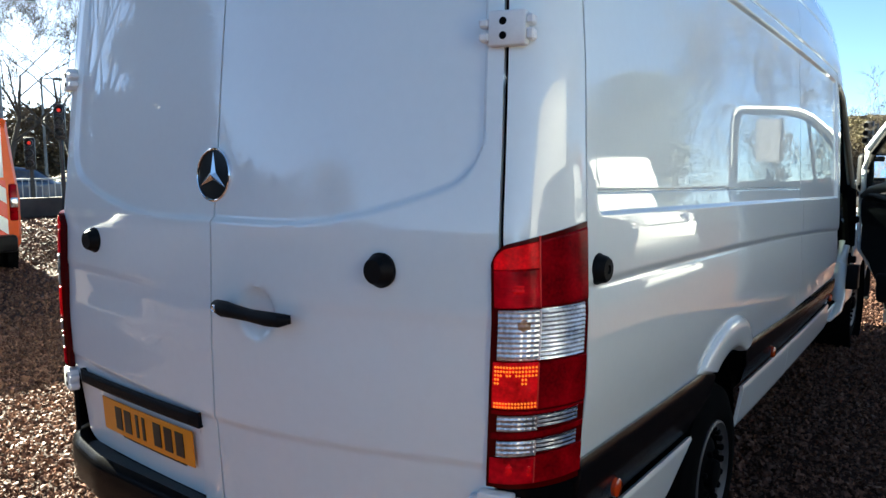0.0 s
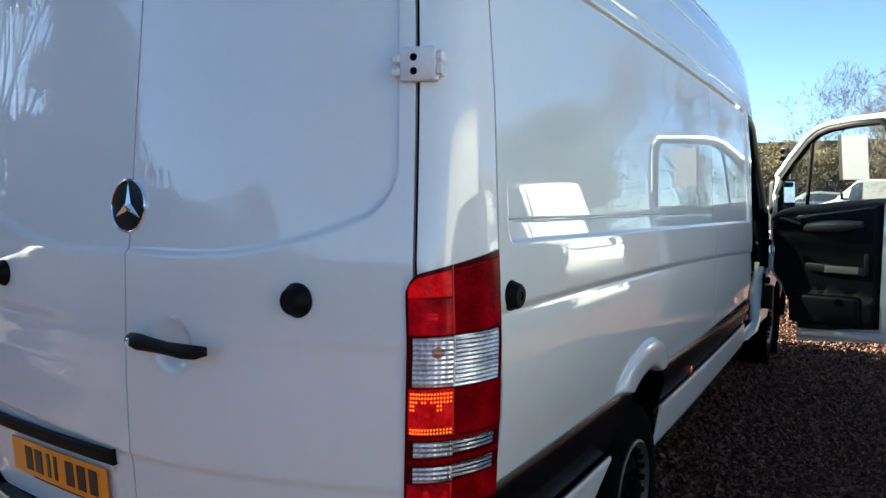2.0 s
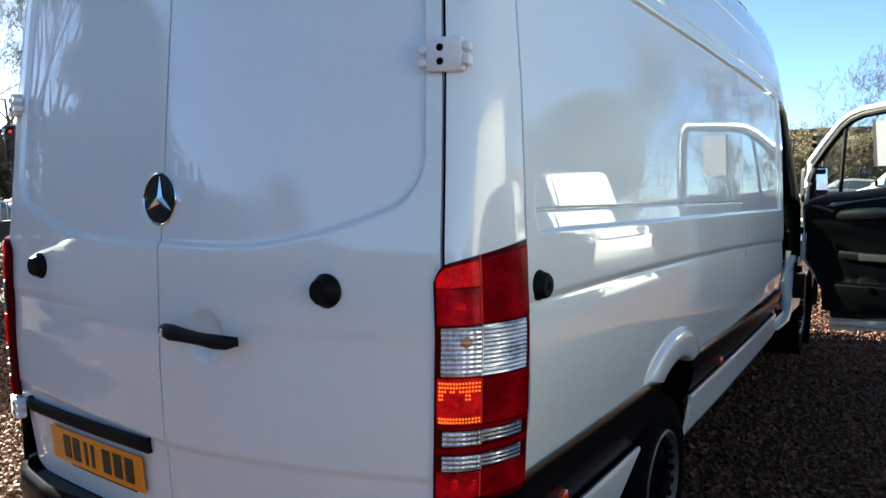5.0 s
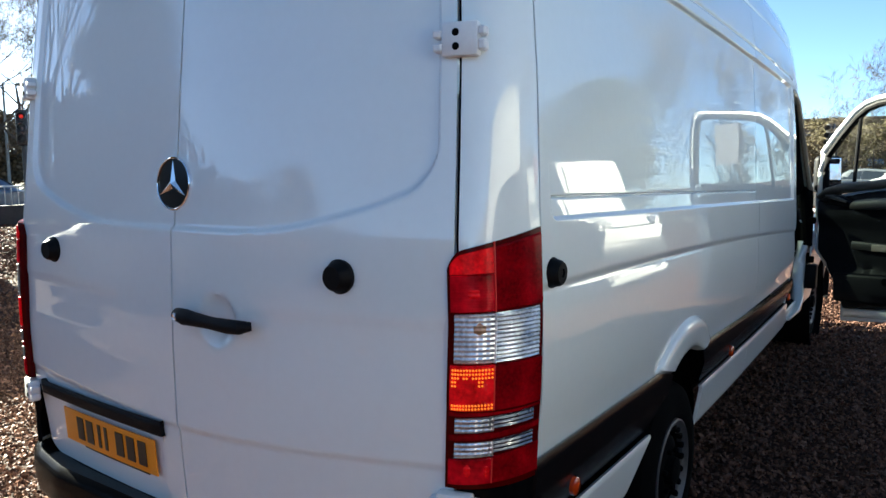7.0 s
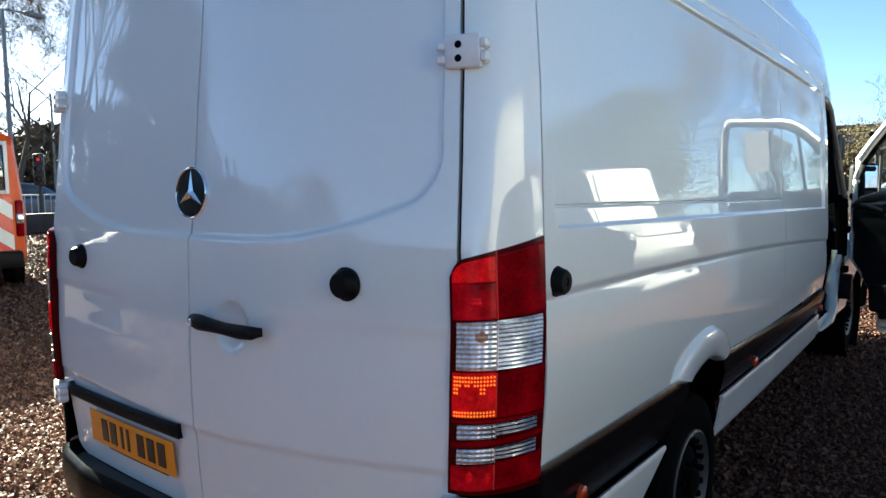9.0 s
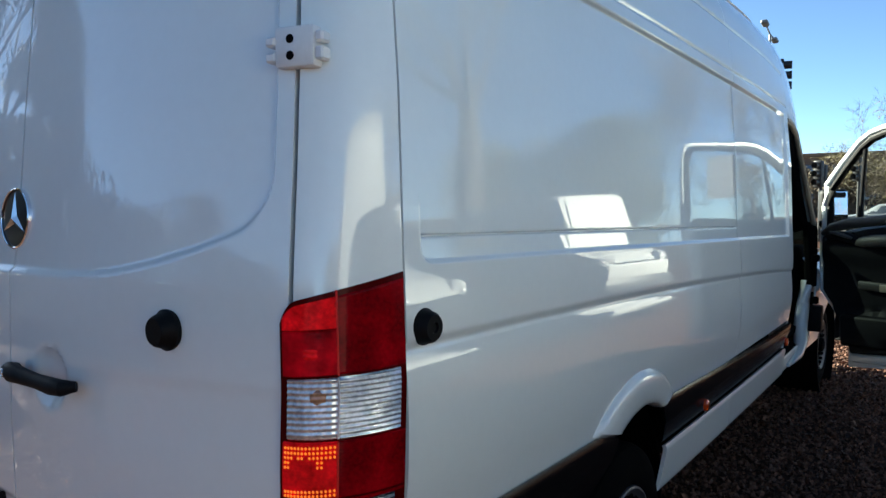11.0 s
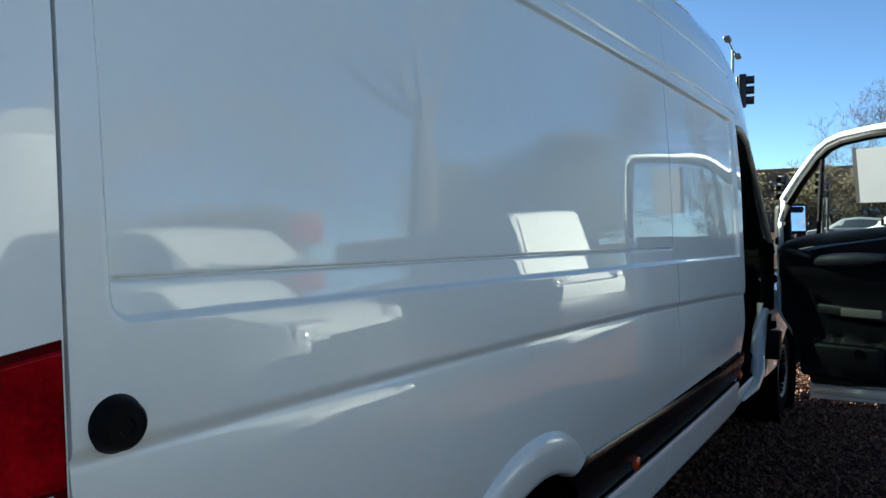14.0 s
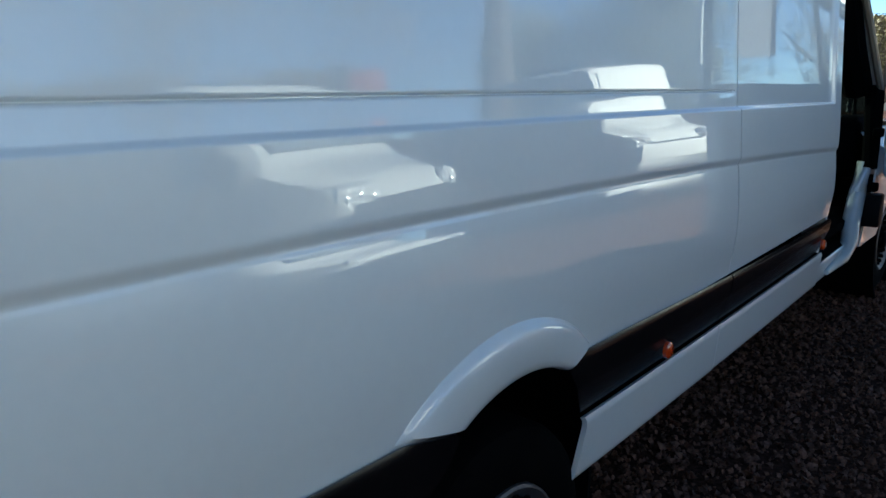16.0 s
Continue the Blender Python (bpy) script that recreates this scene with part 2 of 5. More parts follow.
def rear_mid(z):
    return np.interp(z, [0.45, 0.57, 0.81, 1.03, 1.365, 1.57, 1.73, 1.96, 2.3, 2.5, 2.62, 2.75],
                     [-0.10, -0.105, -0.12, -0.122, -0.112, -0.090, -0.075, -0.05, -0.012, 0.02, 0.06, 0.2])


def rear_y(x, z):
    k = half_width(np.minimum(z, 2.35)) / 0.985
    a = np.abs(x)
    a = np.where(np.asarray(x) < 0, np.where(a > 0.45 + ASKEW, a - ASKEW, a * 0.45 / (0.45 + ASKEW)), a)
    return rear_mid(z) + np.where(np.asarray(x) < 0, CROWN[-1], CROWN[1]) * (a / (0.86 * k)) ** 2.2


def waist(y):
    return 1.243 - 0.0030 * y - 0.0082 * y * y


def rail(y):
    return 1.461 - 0.0175 * y - 0.0015 * y * y


def fold(y):
    return 1.404 - 0.0195 * y - 0.0010 * y * y


def recess_top(y):
    return 2.146 - 0.0275 * y


STRIP_LEAN = 0.05


def side_x(y, z):
    """Half width of the pressed side with its swage, long recess and rail slot."""
    x = half_width(z) + 0.004 - (y - 1.9) ** 2 / 210
    # the roof draws in over the cab
    f = np.clip((y - 3.3) / 1.2, 0, 1.4)
    x = x - 0.045 * f ** 1.5 * np.clip((z - 1.75) / 0.8, 0, 1.5)
    w = z - waist(y)
    d = np.maximum(0.0, -0.012 - w)
    x = x - 0.009 * smooth01((0.016 - w) / 0.026) + 0.0015 * smooth01((-0.009 - w) / 0.006) + np.maximum(0.0, 0.12 * d - 0.29 * d * d) * np.clip((z - 0.80) / 0.12, 0, 1)
    up, along = z - fold(y), y - 0.250
    near = np.where((up < 0.035) & (along < 0.035), 0.035 - np.hypot(np.maximum(0.035 - up, 0), np.maximum(0.035 - along, 0)), np.minimum(up, along))
    depth = (0.7 * np.clip(near / 0.0100, 0, 1) + 0.3 * smooth01(near / 0.0100)) * smooth01((recess_top(y) - z) / 0.016) * smooth01((3.80 - y) / 0.03)
    x = x - 0.015 * depth
    x = x + STRIP_LEAN * np.clip(rail(y) - z, 0.0, 0.08) * depth * smooth01((2.63 - y) / 0.02)
    groove = np.exp(-((z - rail(y)) / 0.003) ** 2) * smooth01((y - 0.262) / 0.004) * smooth01((2.61 - y) / 0.004)
    x = x - 0.010 * groove
    x = x - 0.006 * np.exp(-((z - 2.19 + 0.025 * y) / 0.006) ** 2)
    x = x - 0.006 * np.exp(-((z - 2.40 + 0.022 * y + 0.04 * np.maximum(y - 3.2, 0) ** 1.5) / 0.006) ** 2)
    return x


def strip_top(y):
    return np.interp(y, [0.2, 1.05, 1.87, 2.63, 3.3, 3.9], [0.829, 0.828, 0.820, 0.800, 0.790, 0.790])


def side_grid(ys, zs, sx=1, warp=True):
    """Rows follow the sloping lines of the pressing."""
    Y, Z = np.meshgrid(ys, zs, indexing="ij")
    if warp:
        sl = np.interp(Z, [0.8, 1.1, 1.24, 1.41, 1.46, 2.14, 2.19, 2.40, 2.6], [0.0, 0.5, 1.0, 1.0, 1.0, 1.25, 1.15, 1.0, 0.0])
        low = waist(Y) - waist(0.0)
        up = -0.0185 * Y - 0.00125 * Y * Y
        t = np.clip((Z - 1.28) / 0.1, 0, 1)
        Z = Z + sl * (low * (1 - t) + up * t)
    X = side_x(Y, Z)
    return np.stack([flank(X, sx), Y, Z], axis=2)


def spaced(lo, hi, step, dense=(), dstep=0.004, span=0.03):
    v = set(np.round(np.arange(lo, hi, step), 4)) | {hi}
    for d in dense:
        v |= set(np.round(np.arange(max(lo, d - span), min(hi, d + span), dstep), 4))
    v = np.array(sorted(v))
    keep = [v[0]]
    for q in v[1:-1]:
        if q - keep[-1] > 0.0015:
            keep.append(q)
    return np.array(keep + [hi])


SIDE_Z = np.unique(np.round(np.concatenate([spaced(0.80, 2.60, 0.035, (1.235, 1.41, 2.14, 2.19, 2.40), 0.004, 0.028), np.arange(1.452, 1.472, 0.0015), np.arange(1.398, 1.426, 0.002)]), 4))
REAR_EDGE = 0.190


def edge_y(z):
    return REAR_EDGE + 0.02 * (z - 1.39)


for sx, side in ((1, "right"), (-1, "left")):
    fl = sx < 0
    # rear side panel, cut along its slanted rear edge
    ys = np.unique(np.concatenate([spaced(0.21, 2.623, 0.05, (0.83, 1.42, 2.0, 2.61), 0.006, 0.03), spaced(0.24, 0.31, 0.0035), spaced(1.0, 1.75, 0.02)]))
    G = side_grid(ys, SIDE_Z, sx)
    lead = np.clip((0.26 - G[:, :, 1]) / 0.05, 0, 1)
    G[:, :, 1] += lead * (edge_y(G[:, :, 2]) + 0.005 - 0.21)
    # wheel arch opening: the lower edge is lifted to the arch line
    dy = G[:, :, 1] - 1.412
    lift_z = np.where(np.abs(dy) < 0.392, 0.459 + np.sqrt(np.maximum(0.392 ** 2 - dy ** 2, 0)), 0.0)
    G[:, :, 2] = np.where(G[:, :, 2] < lift_z, lift_z, G[:, :, 2])
    G[:, :, 0] = flank(side_x(G[:, :, 1], G[:, :, 2]), sx)
    patch("side_panel", G, PAINT, van, 0.012, flip=fl)
    G = side_grid(spaced(2.629, 3.895, 0.05, (3.815,), 0.006, 0.04), SIDE_Z, sx)
    patch("side_panel", G, PAINT, van, 0.012, flip=fl)
    # painted sill and dark bump strip below
    def low_patch(name, y0, y1, z0, z1, mat, lift, label=""):
        """y0, y1: numbers, or (heights, places) of a cut edge; z1: a number, or strip_top."""
        zs0 = np.linspace(0, 1, 17)
        mid = (np.mean(y0[1]) if isinstance(y0, tuple) else y0, np.mean(y1[1]) if isinstance(y1, tuple) else y1)
        U, V = np.meshgrid(np.linspace(0, 1, max(8, int((mid[1] - mid[0]) / 0.06))), zs0, indexing="ij")
        Y = mid[0] + (mid[1] - mid[0]) * U
        for _ in range(3):
            hi = z1(Y) if callable(z1) else z1
            Z = z0 + (hi - z0) * V
            a0 = np.interp(Z, *y0) if isinstance(y0, tuple) else y0
            a1 = np.interp(Z, *y1) if isinstance(y1, tuple) else y1
            Y = a0 + (a1 - a0) * U
        X = half_width(Z) + 0.004 - (Y - 1.9) ** 2 / 210
        e = np.minimum(Z - z0, hi - Z)
        X = X + lift - 0.006 * (1 - smooth01(e / 0.008))
        if mat is TRIM_PLASTIC:
            X = X + 0.004 * np.clip((0.82 - Z) / 0.09, 0, 1) - 0.030 * np.clip((0.735 - Z) / 0.12, 0, 1)
        return patch(name, np.stack([flank(X, sx), Y, Z], 2), mat, van, 0.015, label, flip=fl)
    low_patch("bump_strip", ([0.61, 0.70, 0.795, 0.83], [1.745, 1.67, 1.60, 1.705]), 2.622, 0.618, strip_top, TRIM_PLASTIC, 0.010, "dark grey plastic bump strip")
    low_patch("bump_strip", 2.630, 3.895, 0.618, strip_top, TRIM_PLASTIC, 0.010, "dark grey plastic bump strip")
    low_patch("bump_strip", 0.17, ([0.61, 0.70, 0.795, 0.83], [1.08, 1.16, 1.215, 1.05]), 0.605, strip_top, TRIM_PLASTIC, 0.010, "dark grey plastic bump strip")
    low_patch("sill", ([0.43, 0.46, 0.582, 0.626], [1.705, 1.715, 1.745, 1.735]), 2.624, 0.435, 0.614, PAINT, 0.004)
    low_patch("sill", 2.629, 3.93, 0.440, 0.614, PAINT, 0.004)
    low_patch("sill", 3.934, 4.80, 0.44, 0.545, PAINT, -0.004)
    low_patch("sill", 0.33, ([0.43, 0.59], [0.875, 1.095]), 0.435, 0.597, PAINT, 0.004)
    # flared lip over the rear wheel, between an inner and a wider outer arc
    FR = np.array([-0.04, 0.0, 0.05, 0.2, 0.4, 0.6, 0.74, 0.84, 0.90, 0.94, 0.97, 1.0, 1.03])
    Tt, Fr = np.meshgrid(np.linspace(0, 1, 44), FR, indexing="ij")
    ti, to = np.radians(60.5 + (119.8 - 60.5) * Tt), np.radians(44.4 + (136.0 - 44.4) * Tt)
    yl = (1.412 + 0.386 * np.cos(ti)) * (1 - Fr) + (1.378 + 0.460 * np.cos(to)) * Fr
    zl = (0.459 + 0.386 * np.sin(ti)) * (1 - Fr) + (0.512 + 0.460 * np.sin(to)) * Fr
    lip = np.interp(Fr, FR, [-0.03, 0.014, 0.021, 0.026, 0.0265, 0.0255, 0.023, 0.019, 0.014, 0.008, 0.003, -0.002, -0.004])
    lip = lip * np.minimum(1, np.minimum(Tt, 1 - Tt) / 0.02 + 0.3)
    patch("wheel_arch_lip", np.stack([flank(side_x(yl, zl) + lip, sx), yl, zl], 2), PAINT, van, 0.0, flip=fl)
    # corner post between side and rear doors
    zs = spaced(0.80, 2.60, 0.04, (1.37,), 0.01)
    aa = np.linspace(0, 1, 22)
    A, Z = np.meshgrid(aa, zs, indexing="ij")
    def corner(A, Z, out=0.0):
        hx = half_width(np.minimum(Z, 2.45)) - (half_width(2.45) - half_width(np.maximum(Z, 2.45))) * 1.0
        k = hx / 0.985
        x0 = 0.868 * k
        y0 = rear_mid(Z) + CROWN[sx] * (0.866 / 0.86) ** 2.2
        x3, y3 = hx - 0.011, edge_y(Z)
        x1, y1 = x0 + 0.052 * k, y0 + 0.022
        x2, y2 = x3 - 0.010, y3 - 0.09
        B0, B1, B2, B3 = (1 - A) ** 3, 3 * A * (1 - A) ** 2, 3 * A * A * (1 - A), A ** 3
        return np.stack([flank(B0 * x0 + B1 * x1 + B2 * x2 + B3 * x3, sx), B0 * y0 + B1 * y1 + B2 * y2 + B3 * y3, Z], axis=2)
    patch("corner_post", corner(A, Z), PAINT, van, 0.012, flip=fl)

    # ---- tail lamp: cells of one wrap-round cluster
    def lamp_grid(a0, a1, lo, hi, nz=10, na=14):
        A, T = np.meshgrid(np.linspace(a0, a1, na), np.linspace(0, 1, nz), indexing="ij")
        lo0, lo1 = lo
        hi0, hi1 = hi
        Zl = lo0 + (lo1 - lo0) * A
        Zh = hi0 + (hi1 - hi0) * A
        if hi0 > 1.3:
            Zh = Zh - 0.034 * np.clip((0.06 - A) / 0.22, 0, 1) ** 2.5
        return corner(A, Zl + (Zh - Zl) * T)
    tail = patch("tail_lamp", lamp_grid(-0.16, 0.985, (0.800, 0.795), (1.345, 1.392), 24, 30), LAMP_FRAME, van, 0.02, "red and clear tail lamp cluster", flip=fl, lift=0.006 if sx > 0 else 0.018)
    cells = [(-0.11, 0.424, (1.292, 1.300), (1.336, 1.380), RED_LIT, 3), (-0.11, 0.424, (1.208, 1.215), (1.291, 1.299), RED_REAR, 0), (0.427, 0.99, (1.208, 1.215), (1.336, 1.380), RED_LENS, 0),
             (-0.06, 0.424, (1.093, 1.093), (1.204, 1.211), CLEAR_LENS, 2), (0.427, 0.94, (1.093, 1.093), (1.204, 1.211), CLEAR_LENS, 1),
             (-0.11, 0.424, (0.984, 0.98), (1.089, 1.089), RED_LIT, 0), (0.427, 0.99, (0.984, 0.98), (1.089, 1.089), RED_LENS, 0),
             (-0.11, 0.985, (0.972, 0.972), (0.981, 0.977), RED_LENS, 0),
             (-0.03, 0.424, (0.932, 0.936), (0.968, 0.970), CLEAR_LENS, 2), (0.427, 0.90, (0.934, 0.944), (0.968, 0.972), CLEAR_DARK, 1),
             (-0.11, 0.985, (0.914, 0.922), (0.929, 0.934), RED_LENS, 0),
             (-0.03, 0.424, (0.874, 0.878), (0.910, 0.914), CLEAR_LENS, 2), (0.427, 0.90, (0.876, 0.886), (0.910, 0.918), CLEAR_DARK, 1),
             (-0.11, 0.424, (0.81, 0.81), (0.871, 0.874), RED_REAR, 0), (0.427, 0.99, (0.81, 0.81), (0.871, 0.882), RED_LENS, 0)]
    # glow spots of the lamp, added as small domes in brighter colours
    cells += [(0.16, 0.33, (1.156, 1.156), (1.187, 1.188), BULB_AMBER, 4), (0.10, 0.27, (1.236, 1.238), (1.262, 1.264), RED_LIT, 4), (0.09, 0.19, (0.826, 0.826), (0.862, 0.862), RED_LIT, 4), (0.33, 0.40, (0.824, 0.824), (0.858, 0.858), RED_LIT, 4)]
    for a0, a1, lo, hi, mat, ribs in cells:
        nz = max(12, int((hi[0] - lo[0]) / 0.0011))
        g = lamp_grid(a0, a1, lo, hi, nz, 40 if ribs == 2 else 14)
        c = np.array([float(flank(0.80, sx)), 0.30, 0.0])
        out = g - c
        out[:, :, 2] = 0
        out /= np.linalg.norm(out, axis=2, keepdims=True)
        ti = np.linspace(0, 1, nz)[None, :]
        edge = np.minimum(ti, 1 - ti)
        amt = 0.0035 * smooth01(edge / 0.025) + 0 * g[:, :, 0]
        if ribs in (1, 2):
            period = 0.0095 if ribs == 1 else 0.011
            amt = amt + (0.0016 if ribs == 1 else 0.0008) * np.sin(2 * np.pi * g[:, :, 2] / period)
        if ribs == 4:
            aj = np.linspace(0, 1, g.shape[0])[:, None]
            amt = -0.003 + 0.0052 * np.sqrt(np.maximum(0.0, 1 - (2 * ti - 1) ** 2) * np.maximum(0.0, 1 - (2 * aj - 1) ** 2)) + 0.0006 * np.sin(2 * np.pi * g[:, :, 2] / 0.011)
            amt = amt + 0.0034
        if not ribs:
            amt = amt + 0.00008 * np.sin(2 * np.pi * g[:, :, 2] / 0.0062)
        if ribs == 2:
            amt = amt + 0.0006 * np.sin(np.arange(g.shape[0])[:, None] * 2 * np.pi / 6.5)
        patch("lens", g + out * ((0.0065 if sx > 0 else 0.0185) + amt)[:, :, None], mat, tail, 0.004, flip=fl,
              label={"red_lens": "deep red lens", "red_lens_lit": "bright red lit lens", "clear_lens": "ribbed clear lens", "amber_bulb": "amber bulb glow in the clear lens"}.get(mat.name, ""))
    for lo, hi, mat in ((1.210, 1.366, RED_EDGE), (1.094, 1.206, HEADLAMP), (0.984, 1.088, RED_EDGE), (0.936, 0.968, CLEAR_LENS), (0.877, 0.911, CLEAR_LENS), (0.812, 0.872, RED_EDGE)):
        line = corner(np.full((1, 6), 0.4255), np.linspace(lo, hi, 6)[None, :])[0]
        away = Vector((line[0][0] - float(flank(0.80, sx)), line[0][1] - 0.30, 0)).normalized() * 0.0098
        part("ridge", tube([Vector(p) + away for p in line], 0.0022, 6), mat, tail)
    def on_lamp(a, zz, out):
        p = corner(np.array([[a]]), np.array([[zz]]))[0, 0]
        w = Vector((p[0] - float(flank(0.80, sx)), p[1] - 0.30, 0)).normalized()
        return Vector(p) + w * out, w
    for row, zz in enumerate((1.079, 1.070, 1.061, 1.052, 1.043, 0.998, 0.990)):
        for k in range(14):
            if (row in (3, 4) and k not in (0, 1, 9, 10)) or (row == 2 and k in (3, 6)):
                continue
            p, w = on_lamp(-0.07 + 0.47 * k / 13, zz, 0.0112)
            part("prism", box_bm(0.0058, 0.004, 0.0055, Matrix.Translation(p), 0.0017, 1), PRISM, tail, "bright amber prism")

    # ---- rear door
    xs = np.concatenate([np.arange(0.0035, 0.78, 0.0105), np.linspace(0.781, 0.8575, 14)])
    zs = np.concatenate([np.arange(0.52, 0.9, 0.009), np.arange(0.9, 1.3, 0.012), np.arange(1.3, 1.56, 0.006), np.arange(1.56, 2.56, 0.018)])
    Xg, Z = np.meshgrid(xs, zs, indexing="ij")
    k = half_width(np.minimum(Z, 2.45)) / 0.985
    kk = np.where(Z > 2.45, k * (1 - (Z - 2.45) * 0.25), k)
    Xg = Xg * (1 + (kk - 1) * np.clip(Xg / 0.3, 0, 1))
    # rounded lower outer corner
    foot = 0.53 + 0.12 - np.sqrt(np.maximum(0.12 ** 2 - np.clip(Xg - 0.745, 0, 0.112) ** 2, 0))
    Z = np.where(Z < 0.76, foot + (Z - 0.52) * (0.76 - foot) / 0.24, Z)
    y = rear_y(flank(Xg, sx), Z)
    zl = 1.362 + 0.125 * (np.maximum(Xg - 0.22, 0) / 0.58) ** 2
    s1, s2 = Z - zl, 0.822 * k - Xg
    rad = 0.09
    inner = np.where((s1 < rad) & (s2 < rad), rad - np.hypot(np.maximum(rad - s1, 0), np.maximum(rad - s2, 0)), np.minimum(s1, s2))
    y = y + 0.012 * smooth01(inner / 0.013) * smooth01((2.42 - Z) / 0.02)
    # lower swage lines
    z2 = 0.806 + 0.045 * (Xg / 0.87) ** 1.2
    y = y + 0.007 * smooth01((z2 - Z) / 0.012)
    z3 = 1.165 + 0.02 * Xg
    y = y + 0.004 * smooth01((z3 - Z) / 0.02) * smooth01((Xg - 0.2) / 0.2) * smooth01((Z - 0.95) / 0.15)
    if sx > 0:
        rr = np.hypot(Xg - 0.187, Z - 1.131)
        y = y + 0.026 * np.clip(1 - (rr / 0.068) ** 2, 0, 1) ** 0.7
    else:
        # plate pocket below the grip strip
        pk = smooth01((Xg - 0.085) / 0.012) * smooth01((0.775 - Z) / 0.01)
        y = y + 0.012 * pk
    door = patch("rear_door", np.stack([flank(Xg, sx), y, Z], 2), PAINT, van, 0.02, flip=fl)
    # round rubber stop on the door
    bx, bz = (0.584, 1.273) if sx > 0 else (-0.655, 1.268)
    by = float(rear_y(np.array(bx), np.array(bz)))
    stop_m = Matrix.Translation((bx, by, bz)) @ Matrix.Rotation(radians(90), 4, "X") @ Matrix.Rotation(radians(0), 4, "Z")
    part("door_stop", lathe([(0.0, -0.006), (0.041, -0.006), (0.042, 0.004), (0.036, 0.012), (0.031, 0.026), (0.027, 0.031), (0.0, 0.031)], 28, stop_m), RUBBER, door, "black rubber door stop")
    # matching stop on the side
    part("door_stop", lathe([(0.0, -0.006), (0.037, -0.006), (0.038, 0.004), (0.034, 0.012), (0.031, 0.024), (0.026, 0.030), (0.012, 0.030), (0.010, 0.026), (0.0, 0.026)], 28,
                            Matrix.Translation((float(flank(0.982, sx)), 0.250, 1.275)) @ Matrix.Rotation(radians(90 * sx), 4, "Y")), RUBBER, van, "black rubber door stop")
    # hinges across the gap
    for hz in (1.808, 0.752):
        gy = float(rear_mid(np.array(hz))) + CROWN[sx]
        hk = float(half_width(hz)) / 0.985
        bm = box_bm(0.085, 0.034, 0.075, None, 0.007, 2)
        join(bm, box_bm(0.022, 0.03, 0.019, Matrix.Translation((-0.052 * sx, -0.002, 0.012)), 0.004, 1))
        join(bm, box_bm(0.022, 0.03, 0.019, Matrix.Translation((-0.052 * sx, -0.002, -0.017)), 0.004, 1))
        join(bm, box_bm(0.018, 0.03, 0.021, Matrix.Translation((0.050 * sx, 0.002, 0.016)), 0.004, 1))
        join(bm, box_bm(0.018, 0.03, 0.025, Matrix.Translation((0.050 * sx, 0.002, -0.014)), 0.004, 1))
        bm.transform(Matrix.Translation((float(flank(0.872 * hk, sx)), gy - 0.006, hz)) @ Matrix.Rotation(radians(14 * sx), 4, "Z"))
        hinge = part("hinge", bm, HINGE, van, "white painted hinge block")
        for dz in (-0.016, 0.014):
            part("bolt", lathe([(0.0, -0.0195), (0.0065, -0.0195), (0.0085, -0.0172), (0.0085, -0.012)], 14,
                 Matrix.Translation((float(flank(0.872 * hk, sx)), gy - 0.006, hz)) @ Matrix.Rotation(radians(14 * sx), 4, "Z") @ Matrix.Translation((-0.008 * sx, 0, dz)) @ Matrix.Rotation(radians(-90), 4, "X")), GAP, hinge, "dark bolt hole")

# dark shell behind the seams
yy, zz = np.linspace(0.20, 3.88, 40), np.concatenate([np.linspace(0.83, 2.5, 26), [2.58, 2.64]])
for sx in (1, -1):
    Y, Z = np.meshgrid(yy, zz, indexing="ij")
    X = half_width(Z) - 0.055
    lift_z = np.where(np.abs(Y - 1.42) < 0.5, 0.345 + np.sqrt(np.maximum(0.5 ** 2 - (Y - 1.42) ** 2, 0)), 0.0)
    Z = np.maximum(Z, lift_z)
    patch("inner_side", np.stack([flank(X - 0.01, sx), Y, Z], 2), GAP, van, 0.01, flip=sx < 0)
xx, zz = np.linspace(-0.9, 0.9, 40), np.linspace(0.5, 2.55, 30)
X, Z = np.meshgrid(xx, zz, indexing="ij")
X = X * half_width(np.minimum(Z, 2.5)) / 1.0
patch("inner_rear", np.stack([X * 0.95, rear_y(X, Z) + 0.05, Z], 2), GAP, van, 0.01)

# ---- roof: one skin from edge to edge, drawn down over the cab
ys = np.concatenate([np.linspace(0.06, 3.3, 30), np.linspace(3.4, 4.42, 20)])
ss = np.linspace(-1, 1, 61)
Y, S = np.meshgrid(ys, ss, indexing="ij")
keys = [0, 0.25, 0.5, 0.7, 0.82, 0.92, 1.0]
Zr = np.interp(np.abs(S), keys, [2.75, 2.742, 2.715, 2.67, 2.63, 2.585, 2.55])
Xr = np.interp(np.abs(S), keys, [0, 0.27, 0.51, 0.672, 0.74, 0.787, 0.818])
f = np.clip((Y - 3.3) / 1.2, 0, 1.4)
Xr = Xr - (0.045 * f ** 1.5 * np.clip((Zr - 1.75) / 0.8, 0, 1.5) + np.maximum((Y - 1.9) ** 2 / 210 - 0.004, 0) + 0.04 * smooth01((Y - 4.0) / 0.8)) * np.abs(S)
over = np.clip(Y - 3.3, 0, 2) / 1.12
drop = (0.26 + 0.12 * np.abs(S)) * over ** 2.3 + 0.10 * (np.clip(0.35 - Y, 0, 1) / 0.3) ** 2
ribs = 0.006 * np.cos(Xr * 2 * math.pi / 0.22) * (np.abs(Xr) < 0.55)
patch("roof", np.stack([np.where(S > 0, Xr, flank(Xr, -1)), Y, Zr - drop + ribs], 2), PAINT, van, 0.015, flip=True)

